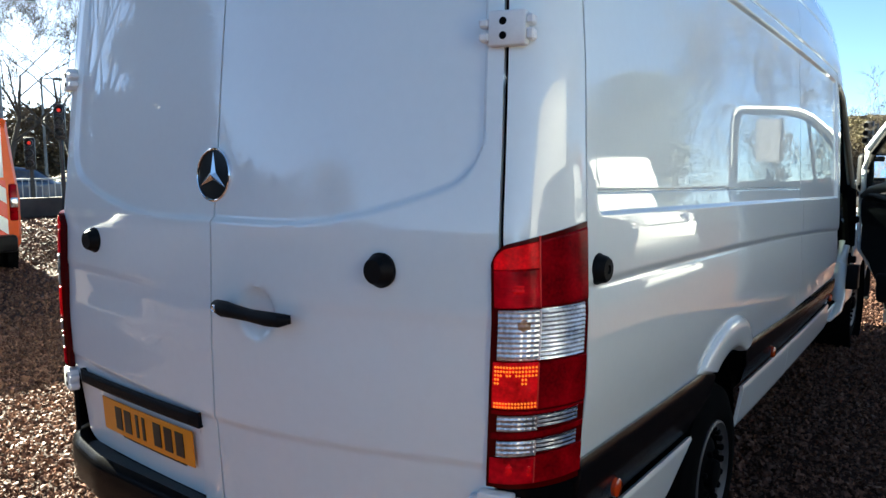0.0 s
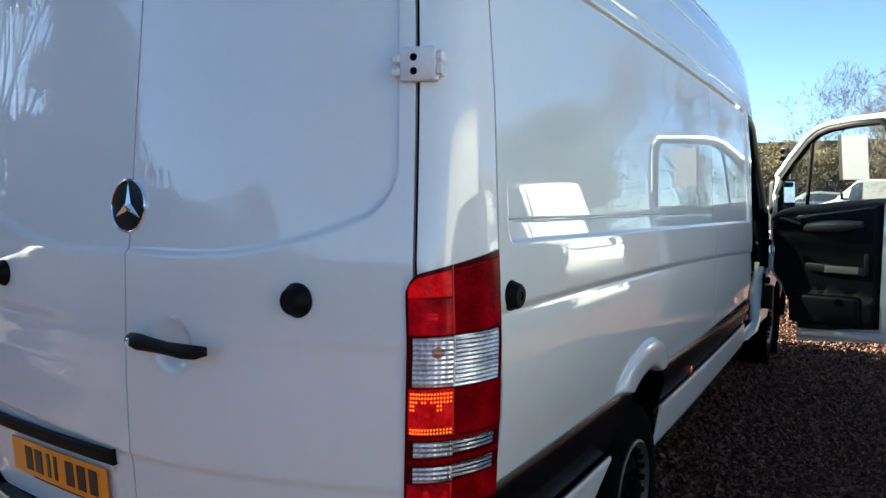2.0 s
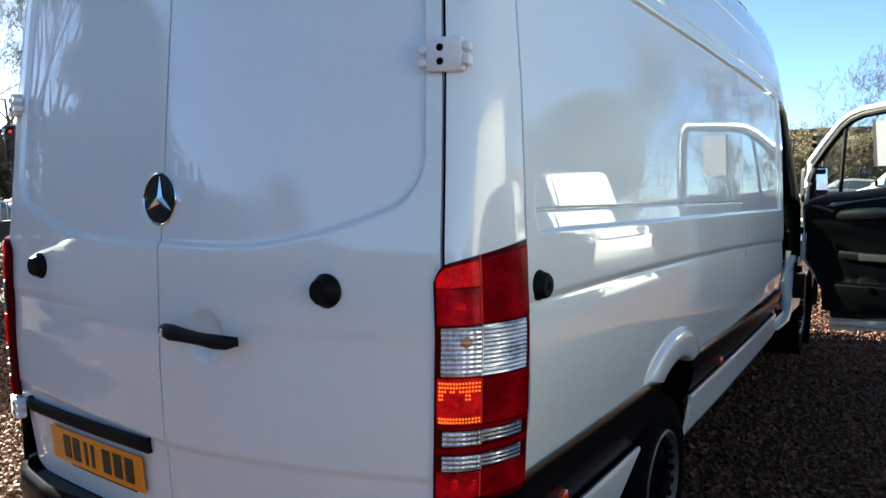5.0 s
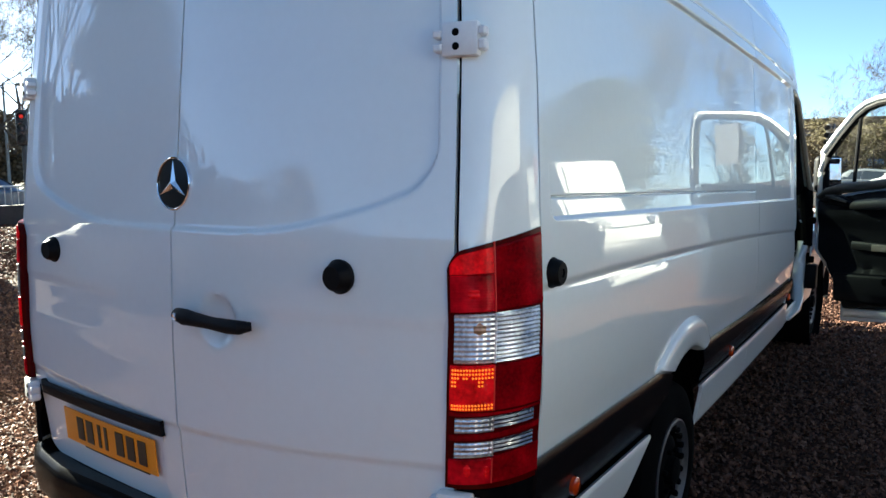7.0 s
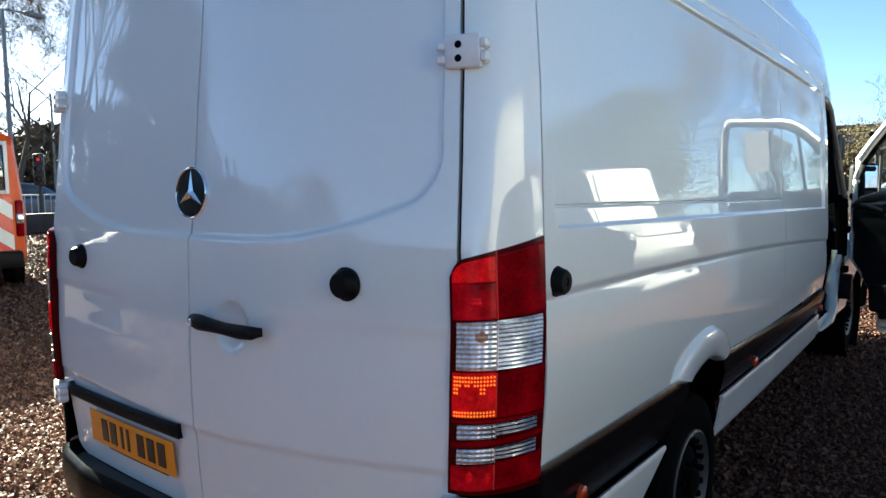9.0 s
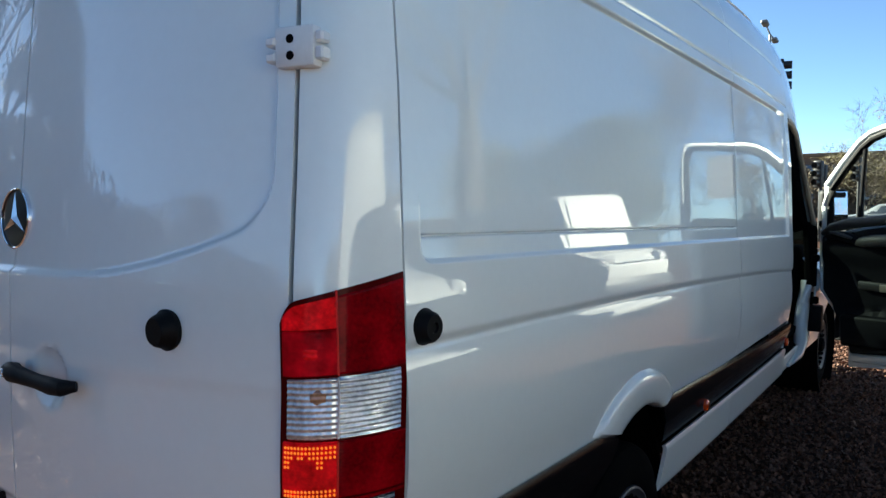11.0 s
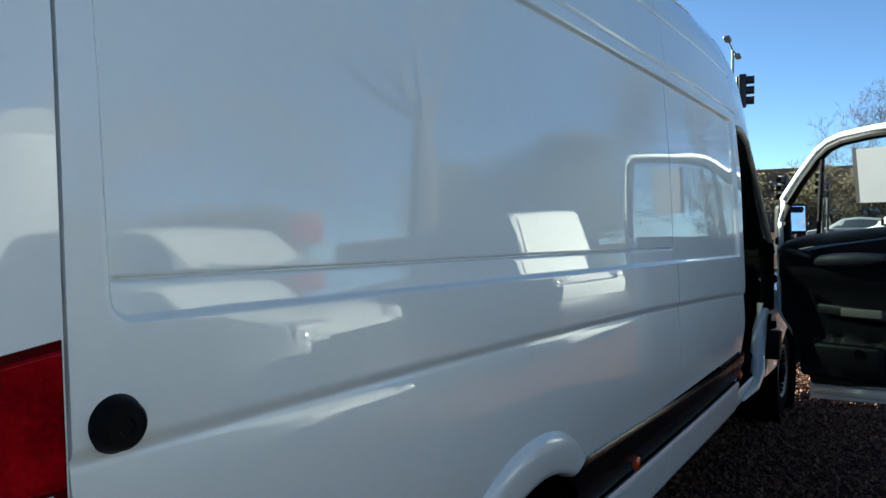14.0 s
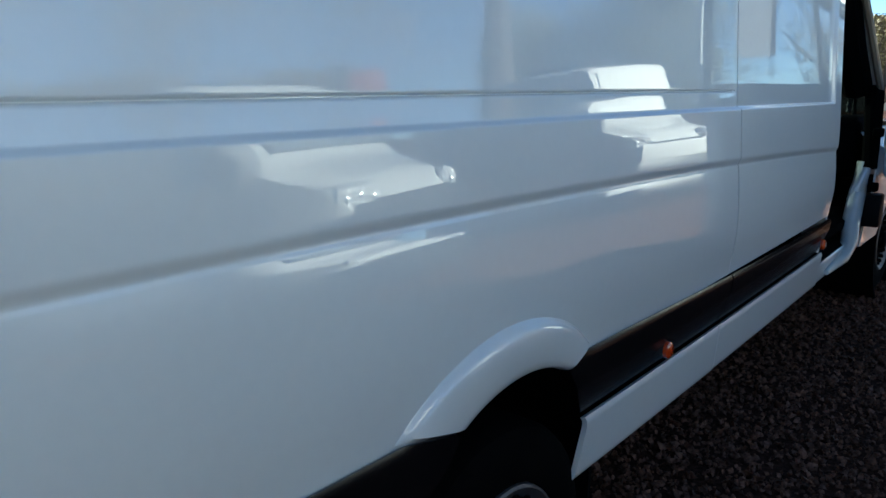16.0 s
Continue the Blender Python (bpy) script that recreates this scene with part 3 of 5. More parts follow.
# ---- handle, badge, plate and strips on the rear doors
hy = float(rear_y(np.array(0.16), np.array(1.13)))
pts = [(0.058, hy - 0.012, 1.138), (0.072, hy - 0.034, 1.139), (0.110, hy - 0.042, 1.138), (0.145, hy - 0.040, 1.136), (0.210, hy - 0.036, 1.132), (0.280, hy - 0.038, 1.132), (0.320, hy - 0.034, 1.133), (0.338, hy - 0.012, 1.134)]
bm = tube(pts, [0.012, 0.019, 0.022, 0.019, 0.0165, 0.019, 0.018, 0.011], 14)
handle = part("door_handle", bm, PLASTIC, van, "black plastic pull handle")
part("lock", lathe([(0, 0.003), (0.004, 0.003), (0.005, 0.001), (0.008, 0.003), (0.0105, 0.0), (0.0105, -0.006)], 18, Matrix.Translation((0.086, hy - 0.0565, 1.138)) @ Matrix.Rotation(radians(90), 4, "X")), CHROME, handle, "round metal key lock")
ey = float(rear_y(np.array(0.0), np.array(1.487)))
em = Matrix.Translation((-0.008, ey + 0.023, 1.488)) @ Matrix.Rotation(radians(90), 4, "X") @ Matrix.Rotation(radians(-4), 4, "X") @ Matrix.Diagonal((1.14, 1.14, 1.0, 1))
badge = part("badge", lathe([(0, 0.016), (0.045, 0.0165), (0.060, 0.014), (0.062, 0.0)], 40, em), BADGE, van, "round black badge with silver ring")
part("ring", lathe([(0.0605, 0.012), (0.0605, 0.0175), (0.0625, 0.019), (0.0650, 0.017), (0.066, 0.0)], 48, em), CHROME, badge)
bm = bmesh.new()
for k in range(3):
    a = math.pi / 2 + k * 2 * math.pi / 3
    w = [bm.verts.new(v) for v in ((0.057 * math.cos(a), 0.057 * math.sin(a), 0.018), (0.012 * math.cos(a - 1.05), 0.012 * math.sin(a - 1.05), 0.017), (0, 0, 0.025), (0.012 * math.cos(a + 1.05), 0.012 * math.sin(a + 1.05), 0.017))]
    bm.faces.new((w[0], w[2], w[1]))
    bm.faces.new((w[0], w[3], w[2]))
bm.transform(em)
part("spokes", bm, CHROME, badge, smooth=False)


def rear_strip(name, x0, x1, z0, z1, mat, out, thick, label="", parent=None, n=30, rounded=0.008, pock=0.0):
    X, Z = np.meshgrid(np.linspace(x0, x1, n), np.linspace(z0, z1, 9), indexing="ij")
    e = np.minimum(np.minimum(Z - z0, z1 - Z), np.minimum(X - x0, x1 - X))
    y = rear_y(X, Z) + pock - out + rounded * (1 - smooth01(e / 0.012))
    return patch(name, np.stack([X, y, Z], 2), mat, parent or van, thick, label)


rear_strip("grip_strip", -0.800, -0.072, 0.757, 0.805, PLASTIC, 0.016, 0.03, "black plastic grip strip over the plate")
rear_strip("plate_holder", -0.575, -0.195, 0.600, 0.625, PLASTIC, 0.004, 0.012, "black plate holder", pock=0.012)
plate = rear_strip("number_plate", -0.672, -0.130, 0.616, 0.730, PLATE, 0.010, 0.004, "yellow number plate with dark bars", rounded=0.001, pock=0.012)
for k, bx in enumerate((-0.560, -0.500, -0.440, -0.400, -0.320, -0.258, -0.196)):
    w = 0.042 if k not in (2, 3) else 0.016
    rear_strip("dark_bar", bx - w / 2, bx + w / 2, 0.636, 0.713, INK, 0.0125, 0.002, parent=plate, n=4, rounded=0.0, pock=0.012)

# rear bumper: black moulding that wraps both corners
S, T = np.meshgrid(np.linspace(-1, 1, 81), np.linspace(0, 1, 15), indexing="ij")
a = np.abs(S)
bx = np.interp(a, [0, 0.55, 0.72, 0.82, 0.88, 0.92, 1.0], [0, 0.62, 0.83, 0.925, 0.965, 0.98, 0.985])
bx = np.where(S > 0, bx, flank(bx, -1))
by0 = np.interp(a, [0, 0.55, 0.72, 0.82, 0.88, 0.92, 1.0], [-0.165, -0.132, -0.090, -0.045, 0.01, 0.08, 0.32])
by0 = by0 - np.where(S < 0, 0.03, 0.0) * smooth01(a / 0.7) * smooth01((1.0 - a) / 0.2)
top = np.interp(a, [0, 0.6, 0.75, 0.85, 0.9, 1.0], [0.538, 0.540, 0.542, 0.548, 0.56, 0.59])
bot = np.interp(a, [0, 0.75, 1.0], [0.36, 0.37, 0.44])
prof = np.interp(T, [0, 0.15, 0.6, 0.82, 0.93, 1.0], [0.05, 0.012, 0.0, 0.006, 0.03, 0.14])
cx, cy = bx * 0.9, 0.35
bz = bot + (top - bot) * np.interp(T, [0, 0.82, 0.93, 1.0], [0, 0.90, 0.985, 0.88])
dxn, dyn = cx - bx, cy - by0
ln = np.hypot(dxn, dyn)
patch("rear_bumper", np.stack([bx + dxn / ln * prof, by0 + dyn / ln * prof, bz], 2), BUMPER, van, 0.01, "black plastic rear bumper")
for sx in (1, -1):
    # dark corner that joins bumper and bump strip under the lamp
    A, Z = np.meshgrid(np.linspace(0.0, 1.0, 16), np.linspace(0.55, 0.795, 8), indexing="ij")
    x = flank(0.875 + 0.104 * np.sin(A * math.pi / 2) - 0.03 * (0.795 - Z), sx)
    y = (0.012 if sx > 0 else -0.075) + (0.19 if sx > 0 else 0.27) * (1 - np.cos(A * math.pi / 2)) - 0.0 * Z
    patch("bumper_corner", np.stack([x, y - 0.004, Z], 2), BUMPER, van, 0.012, flip=sx < 0)
    part("reflector", box_bm(0.09, 0.012, 0.03, Matrix.Translation((float(flank(0.80, sx)), -0.09, 0.46)) @ Matrix.Rotation(radians(30 * sx), 4, "Z"), 0.004), RED_LENS, van, "small red reflector")
    for my in (2.168, 3.85, 0.42):
        X = float(half_width(0.666)) + 0.016 - (my - 1.9) ** 2 / 210
        part("side_marker", lathe([(0.026, -0.004), (0.025, 0.006), (0.018, 0.011), (0.0, 0.012)], 20, Matrix.Translation((float(flank(X, sx)), my, 0.670)) @ Matrix.Rotation(radians(90 * sx), 4, "Y")), AMBER, van, "round orange side marker")


def wheel(x, y, sx, van_ob, r=0.345, steel=SILVER):
    m = Matrix.Translation((x, y, r)) @ Matrix.Rotation(radians(90 * sx), 4, "Y")
    w = r - 0.215
    ty = part("wheel", lathe([(0.21, -0.20), (0.29, -0.205), (r - 0.015, -0.19), (r, -0.165), (r, -0.045), (r - 0.012, -0.018), (r - 0.05, 0.0), (0.235, 0.006), (0.207, -0.004), (0.200, -0.03)], 48, m), TYRE, van_ob, "black tyre on silver rim")
    prof = [(0.205, -0.03), (0.203, 0.0), (0.195, 0.004), (0.185, -0.006), (0.168, -0.014), (0.163, -0.032)]
    disc = [(0.164, -0.03), (0.160, -0.05), (0.152, -0.055), (0.134, -0.03), (0.085, -0.012), (0.072, -0.02), (0.058, -0.02), (0.053, 0.012), (0.03, 0.02), (0.0, 0.02)]
    part("rim", lathe(prof, 48, m), steel, ty, "silver steel rim")
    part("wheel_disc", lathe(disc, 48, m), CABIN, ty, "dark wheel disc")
    for k in range(20):
        a = 2 * math.pi * k / 20
        part("rim_hole", box_bm(0.024, 0.026, 0.03, m @ Matrix.Rotation(a, 4, "Z") @ Matrix.Translation((0.166, 0, -0.022)), 0.006, 1), GAP, ty)
    for k in range(6):
        a = 2 * math.pi * (k + 0.3) / 6
        part("wheel_nut", box_bm(0.02, 0.02, 0.02, m @ Matrix.Rotation(a, 4, "Z") @ Matrix.Translation((0.085, 0, -0.008)), 0.004, 1), CABIN, ty)


for sx in (1, -1):
    wheel(float(flank(0.95, sx)), 1.42, sx, van)
    wheel(float(flank(0.885, sx)), 5.70, sx, van)
    # wheel housing
    part("wheel_housing", lathe([(0.475, -0.42), (0.475, -0.085), (0.46, -0.085), (0.46, -0.41), (0.0, -0.40)], 40, Matrix.Translation((float(flank(0.985, sx)), 1.412, 0.375)) @ Matrix.Rotation(radians(90 * sx), 4, "Y")), GAP, van)
part("underbody", box_bm(1.5, 5.9, 0.2, Matrix.Translation((0, 3.1, 0.47)), 0.02), CABIN, van)

# ---- cab: posts, roof edge, screen, bonnet, wings, bulkhead
for sx in (1, -1):
    fl = sx < 0
    zs = np.concatenate([np.linspace(0.62, 2.02, 30)])
    # rear jamb of the door opening
    Z, D = np.meshgrid(zs, np.linspace(0, 0.10, 6), indexing="ij")
    patch("door_jamb", np.stack([flank(half_width(Z) - 0.022 - D, sx), 3.893 + D * 0.7, Z], 2), PAINT, van, 0.01, flip=not fl)
    # cantrail and front post in one sweep from the side down to the wing
    yc = np.linspace(3.898, 5.12, 40)
    lo = np.interp(yc, [3.898, 4.08, 4.25, 4.45, 4.7, 4.95, 5.12], [2.03, 2.03, 1.99, 1.87, 1.66, 1.42, 1.24])
    hi = np.interp(yc, [3.898, 4.05, 4.2, 4.35, 4.5, 4.7, 4.95, 5.12], [2.545, 2.50, 2.42, 2.30, 2.10, 1.84, 1.57, 1.38])
    Y, T = np.meshgrid(yc, np.linspace(0, 1, 16), indexing="ij")
    Z = lo[:, None] + (hi - lo)[:, None] * T
    X = side_x(Y, Z) - 0.04 * smooth01((Y - 4.0) / 0.8) - 0.03 * smooth01((Y - 4.3) / 0.5) * T ** 2
    patch("cantrail", np.stack([flank(X, sx), Y, Z], 2), PAINT, van, 0.05, flip=fl)
    part("hinge_post", tube([(float(flank(0.935, sx)), 4.10, 0.475), (float(flank(0.938, sx)), 4.40, 0.49), (float(flank(0.915, sx)), 4.60, 0.54), (float(flank(0.892, sx)), 4.72, 0.64), (float(flank(0.890, sx)), 4.80, 0.78), (float(flank(0.905, sx)), 4.84, 0.95)], [0.012, 0.03, 0.046, 0.048, 0.045, 0.042], 12), PAINT, van)
    # upper post in near-black: the door jamb's shade is put into its colour
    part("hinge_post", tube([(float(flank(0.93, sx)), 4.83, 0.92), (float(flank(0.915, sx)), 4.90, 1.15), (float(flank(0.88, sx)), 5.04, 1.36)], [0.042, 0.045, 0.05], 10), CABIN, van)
    for hz in (0.82, 1.12):
        part("door_hinge", box_bm(0.05, 0.06, 0.05, Matrix.Translation((float(flank(0.965, sx)), 4.80, hz)), 0.01), CABIN, van)
    # flange in beige: the pillar's warm lit face is painted, not lit
    part("pillar_flange", tube([(float(flank(half_width(zz) - 0.045 - dx, sx)), yy, zz) for yy, zz, dx in ((3.97, 2.02, 0.0), (4.12, 2.01, 0.0), (4.28, 1.965, 0.005), (4.46, 1.85, 0.02), (4.70, 1.65, 0.03), (4.95, 1.41, 0.035), (5.08, 1.28, 0.035))], 0.020, 8), FLANGE, van, "door flange of the front pillar, beige for warm light")
    # wing with arch
    ys = spaced(4.86, 6.60, 0.03)
    Y, Z = np.meshgrid(ys, np.linspace(0.46, 1.12, 30), indexing="ij")
    lift_z = np.where(np.abs(Y - 5.70) < 0.42, 0.345 + np.sqrt(np.maximum(0.42 ** 2 - (Y - 5.70) ** 2, 0)), 0.0)
    Z = np.maximum(Z, lift_z)
    X = half_width(Z) - 0.03 - 0.16 * np.clip((Y - 6.05) / 0.6, 0, 1) ** 2 - 0.12 * smooth01((Z - 0.98) / 0.2)
    patch("wing", np.stack([flank(X, sx), Y, Z], 2), PAINT, van, 0.012, flip=fl)
    part("wing_trim", box_bm(0.12, 0.10, 0.185, Matrix.Translation((float(flank(0.952, sx)), 4.84, 0.685)), 0.012), PLASTIC, van, "black plastic trim end")
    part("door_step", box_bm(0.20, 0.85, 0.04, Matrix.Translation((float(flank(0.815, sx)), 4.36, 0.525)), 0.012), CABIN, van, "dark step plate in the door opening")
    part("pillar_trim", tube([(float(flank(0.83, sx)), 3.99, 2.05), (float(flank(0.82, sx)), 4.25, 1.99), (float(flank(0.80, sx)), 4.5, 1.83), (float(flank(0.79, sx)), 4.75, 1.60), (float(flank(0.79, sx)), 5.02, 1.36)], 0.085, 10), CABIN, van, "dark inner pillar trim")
    part("wheel_housing", lathe([(0.43, -0.42), (0.43, -0.03), (0.415, -0.03), (0.415, -0.41), (0.0, -0.40)], 40, Matrix.Translation((sx * 0.95, 5.70, 0.345)) @ Matrix.Rotation(radians(90 * sx), 4, "Y")), GAP, van)
    part("headlight", box_bm(0.25, 0.30, 0.30, Matrix.Translation((sx * 0.70, 6.46, 0.88)) @ pose(0, 0, 0, -25, 0, -25 * sx), 0.05, 3), CLEAR_LENS, van)
X, T = np.meshgrid(np.linspace(-0.80, 0.80, 24), np.linspace(0, 1, 20), indexing="ij")
patch("windscreen", np.stack([X * (0.95 + 0.14 * T) - 0.03, 4.42 + 1.06 * T - 0.14 * (X / 0.8) ** 2, 2.42 - 1.27 * T - 0.08 * (X / 0.8) ** 2 * (1 - T)], 2), SCREEN_GLASS, van, 0.006, flip=True)
patch("bonnet", np.stack([X * 1.1, 5.42 + 1.10 * T - 0.08 * (X / 0.8) ** 2, 1.15 - 0.24 * T ** 1.5], 2), PAINT, van, 0.012, flip=True)
patch("front_panel", np.stack([X * 1.12, 6.54 + 0.07 * np.sin(T * 3) - 0.14 * (X / 0.8) ** 2, 0.91 - 0.32 * T], 2), PAINT, van, 0.012, flip=True)
patch("front_bumper", np.stack([X * 1.15, 6.59 + 0.08 * np.sin(T * 3) - 0.16 * (X / 0.8) ** 2, 0.59 - 0.32 * T], 2), PLASTIC, van, 0.012, flip=True)
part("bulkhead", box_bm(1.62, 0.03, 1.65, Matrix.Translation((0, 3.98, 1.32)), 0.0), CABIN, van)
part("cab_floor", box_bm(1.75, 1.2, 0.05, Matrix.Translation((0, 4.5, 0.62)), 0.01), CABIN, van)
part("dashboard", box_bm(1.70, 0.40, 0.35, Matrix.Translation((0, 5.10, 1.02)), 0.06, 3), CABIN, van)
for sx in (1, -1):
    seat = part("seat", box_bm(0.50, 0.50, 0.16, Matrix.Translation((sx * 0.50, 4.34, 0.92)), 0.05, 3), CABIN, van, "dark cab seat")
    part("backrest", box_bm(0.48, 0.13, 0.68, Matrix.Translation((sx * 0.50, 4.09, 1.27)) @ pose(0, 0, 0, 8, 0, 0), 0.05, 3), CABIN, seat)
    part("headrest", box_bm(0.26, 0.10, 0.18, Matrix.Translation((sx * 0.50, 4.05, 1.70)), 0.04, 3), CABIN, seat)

# ---- front doors. s runs back from the hinge, z up, d outwards; the driver's stands open.
HINGE_AT = Vector((0.97, 5.06, 0.0))


def door_matrix(open_deg, sx, stretch=1.0):
    # local: x = outward thickness, y = back along the door
    a = radians(open_deg)
    back = Vector((sx * math.sin(a), -math.cos(a), 0)) * stretch
    out = Vector((sx * math.cos(a), math.sin(a), 0))
    m = Matrix.Identity(4)
    m.col[0][:3], m.col[1][:3], m.col[2][:3] = out, back, (0, 0, 1)
    m.col[3][:3] = (sx * HINGE_AT.x, HINGE_AT.y, 0)
    return m


def belt(q):
    return np.interp(q, [0.0, 0.11, 0.447, 1.02, 1.07], [1.30, 1.30, 1.37, 1.445, 1.45])


def door_foot(q):
    return 0.385 + 0.115 * (q - 0.18)


FRONT_Z, FRONT_S = [0.38, 0.52, 0.64, 0.76, 0.88, 1.5], [0.315, 0.285, 0.225, 0.135, 0.015, 0.01]


def front_door(open_deg, sx, sheet=False, stretch=1.0):
    m = door_matrix(open_deg, sx, stretch)
    M = np.array([list(r) for r in m])

    def bmx(b):
        b.transform(m)
        return b

    def world_of(o, ss, z):
        return (np.stack([o, ss, z, np.ones_like(o)], -1) @ M.T)[..., :3]

    s, q = np.meshgrid(np.linspace(0.0, 1.0, 24), np.linspace(0.0, 1.0, 28), indexing="ij")
    z = door_foot(s) + (belt(s) - door_foot(s)) * q
    s0 = np.interp(z, FRONT_Z, FRONT_S)
    ss = s0 + (1.065 - s0) * s
    o = half_width(z) - 0.985
    skin = patch("front_door", world_of(o, ss, z), PAINT, van, 0.006, "white open driver's door with dark inner lining" if open_deg else "closed white passenger door", flip=(sx > 0))
    # inner lining, a step inside the painted rim
    lo = door_foot(s * 0.98) + 0.075
    zl = lo + (belt(s * 0.98) - lo) * q
    sl = np.interp(zl, FRONT_Z, FRONT_S) + 0.035
    st = sl + (0.985 - sl) * s
    e = np.minimum(np.minimum(s, 1 - s), np.minimum(q, 1 - q))
    dep = -0.078 - 0.02 * smooth01((zl - 1.06) / 0.10) - 0.026 * smooth01((0.775 - zl) / 0.02) + 0.012 * np.exp(-((zl - 0.785) / 0.006) ** 2)
    dep = dep * smooth01(e / 0.05 + 0.15)
    patch("lining", world_of(dep, st, zl), DOOR_CARD, skin, 0.004, "charcoal plastic door lining", flip=(sx < 0))
    # painted rim
    part("door_edge", bmx(box_bm(0.085, 0.072, 0.97, Matrix.Translation((-0.030, 1.026, 0.965)), 0.012)), PAINT, skin)
    part("door_edge", bmx(box_bm(0.085, 0.73, 0.065, Matrix.Translation((-0.032, 0.692, 0.476)) @ pose(0, 0, 0, 6.6, 0, 0), 0.014)), PAINT, skin)
    part("door_edge", bmx(tube([(-0.03, 0.02, 1.32), (-0.03, 0.02, 1.05), (-0.03, 0.035, 0.88), (-0.03, 0.15, 0.76), (-0.03, 0.24, 0.64), (-0.03, 0.30, 0.52), (-0.03, 0.325, 0.42)], 0.016, 8)), PAINT, skin)
    part("latch", bmx(box_bm(0.03, 0.006, 0.08, Matrix.Translation((-0.045, 1.062, 0.915)), 0.002)), INK, skin, "black latch plate")
    # window frame: sloping front, top rail, rear post
    fr = [(-0.012, 0.045, 1.290), (-0.02, 0.045, 1.490), (-0.028, 0.062, 1.640), (-0.045, 0.20, 1.790), (-0.065, 0.36, 1.933), (-0.072, 0.447, 1.983), (-0.08, 0.55, 2.008), (-0.085, 0.757, 2.023), (-0.085, 0.98, 2.028), (-0.08, 1.03, 2.003), (-0.065, 1.05, 1.898), (-0.04, 1.06, 1.674), (-0.012, 1.06, 1.420)]
    part("window_frame", bmx(tube(fr, [0.034, 0.034, 0.031, 0.026, 0.024] + [0.021] * 8, 12)), PAINT, skin, "white window frame")
    fi = [(-0.03, 0.100, 1.350), (-0.036, 0.102, 1.490), (-0.044, 0.122, 1.600), (-0.058, 0.240, 1.735), (-0.074, 0.385, 1.873), (-0.083, 0.47, 1.928), (-0.087, 0.57, 1.958), (-0.09, 0.757, 1.976), (-0.09, 0.955, 1.980), (-0.084, 0.995, 1.953), (-0.07, 1.01, 1.859), (-0.045, 1.02, 1.646), (-0.02, 1.02, 1.470)]
    fi = [tuple(p + (q - p) * 0.8 for p, q in zip(a, b)) for a, b in zip(fr, fi)]
    part("window_seal", bmx(tube(fi, 0.025, 10)), RUBBER, skin, "black rubber window seal")
    part("quarter_panel", bmx(box_bm(0.03, 0.075, 0.24, Matrix.Translation((-0.02, 0.048, 1.40)), 0.01)), PAINT, skin)
    part("window_divider", bmx(tube([(-0.028, 0.336, 1.36), (-0.05, 0.37, 1.64), (-0.078, 0.41, 1.90)], 0.014, 8)), PLASTIC, skin, "slim quarter-light bar")
    for pa in ([(0.41, 1.89), (0.50, 1.935), (0.62, 1.96), (0.80, 1.973), (1.0, 1.968)], [(0.09, 1.54), (0.12, 1.63), (0.24, 1.755), (0.395, 1.87)]):
        g = np.array([[(-0.02 - 0.075 * (zt - 1.33) * t / 0.6, sp, 1.33 + (zt - 1.33) * t) for t in (0.0, 0.5, 1.0)] for sp, zt in pa])
        pane = patch("pane", world_of(g[..., 0], g[..., 1], g[..., 2]), GLASS, skin, 0.003, "clear side window")
        pane.visible_shadow = open_deg == 0
    # inner fittings
    part("top_roll", bmx(tube([(-0.06, 0.06, 1.29), (-0.085, 0.16, 1.335), (-0.10, 0.32, 1.37), (-0.10, 0.55, 1.395), (-0.09, 0.78, 1.425), (-0.06, 1.0, 1.45)], [0.02, 0.034, 0.038, 0.034, 0.032, 0.022], 14)), ROLL, skin, "worn beige top roll of the lining")
    part("armrest", bmx(tube([(-0.09, 0.38, 1.235), (-0.135, 0.46, 1.25), (-0.155, 0.58, 1.262), (-0.16, 0.74, 1.275), (-0.12, 0.88, 1.29)], [0.02, 0.036, 0.042, 0.040, 0.022], 14)), ROLL, skin, "worn grey armrest")
    part("handle_bowl", bmx(tube([(-0.085, 0.15, 1.27), (-0.115, 0.23, 1.285), (-0.12, 0.33, 1.275), (-0.10, 0.43, 1.245)], [0.024, 0.034, 0.036, 0.02], 12)), DOOR_CARD, skin, "charcoal handle bowl")
    part("pull_handle", bmx(tube([(-0.13, 0.185, 1.305), (-0.155, 0.25, 1.303), (-0.158, 0.32, 1.290), (-0.14, 0.38, 1.270)], [0.010, 0.014, 0.014, 0.010], 10)), ROLL, skin, "worn beige release handle")
    part("storage_pocket", bmx(box_bm(0.04, 0.48, 0.060, Matrix.Translation((-0.10, 0.655, 0.955)), 0.012, 2)), DOOR_GREY, skin, "grey storage pocket edge")
    part("pocket_lining", bmx(box_bm(0.012, 0.27, 0.05, Matrix.Translation((-0.119, 0.725, 0.957)) @ pose(0, 0, 0, 3, 0, 0), 0.005, 2)), FLANGE, skin, "tan lining of the storage pocket")
    part("pocket_end", bmx(box_bm(0.035, 0.02, 0.15, Matrix.Translation((-0.10, 0.905, 1.01)), 0.008, 2)), DOOR_GREY, skin)
    part("bottle_bin", bmx(box_bm(0.05, 0.60, 0.22, Matrix.Translation((-0.10, 0.57, 0.645)) @ pose(0, 0, 0, 4, 0, 0), 0.03, 3)), DOOR_CARD, skin, "deep charcoal bottom bin")
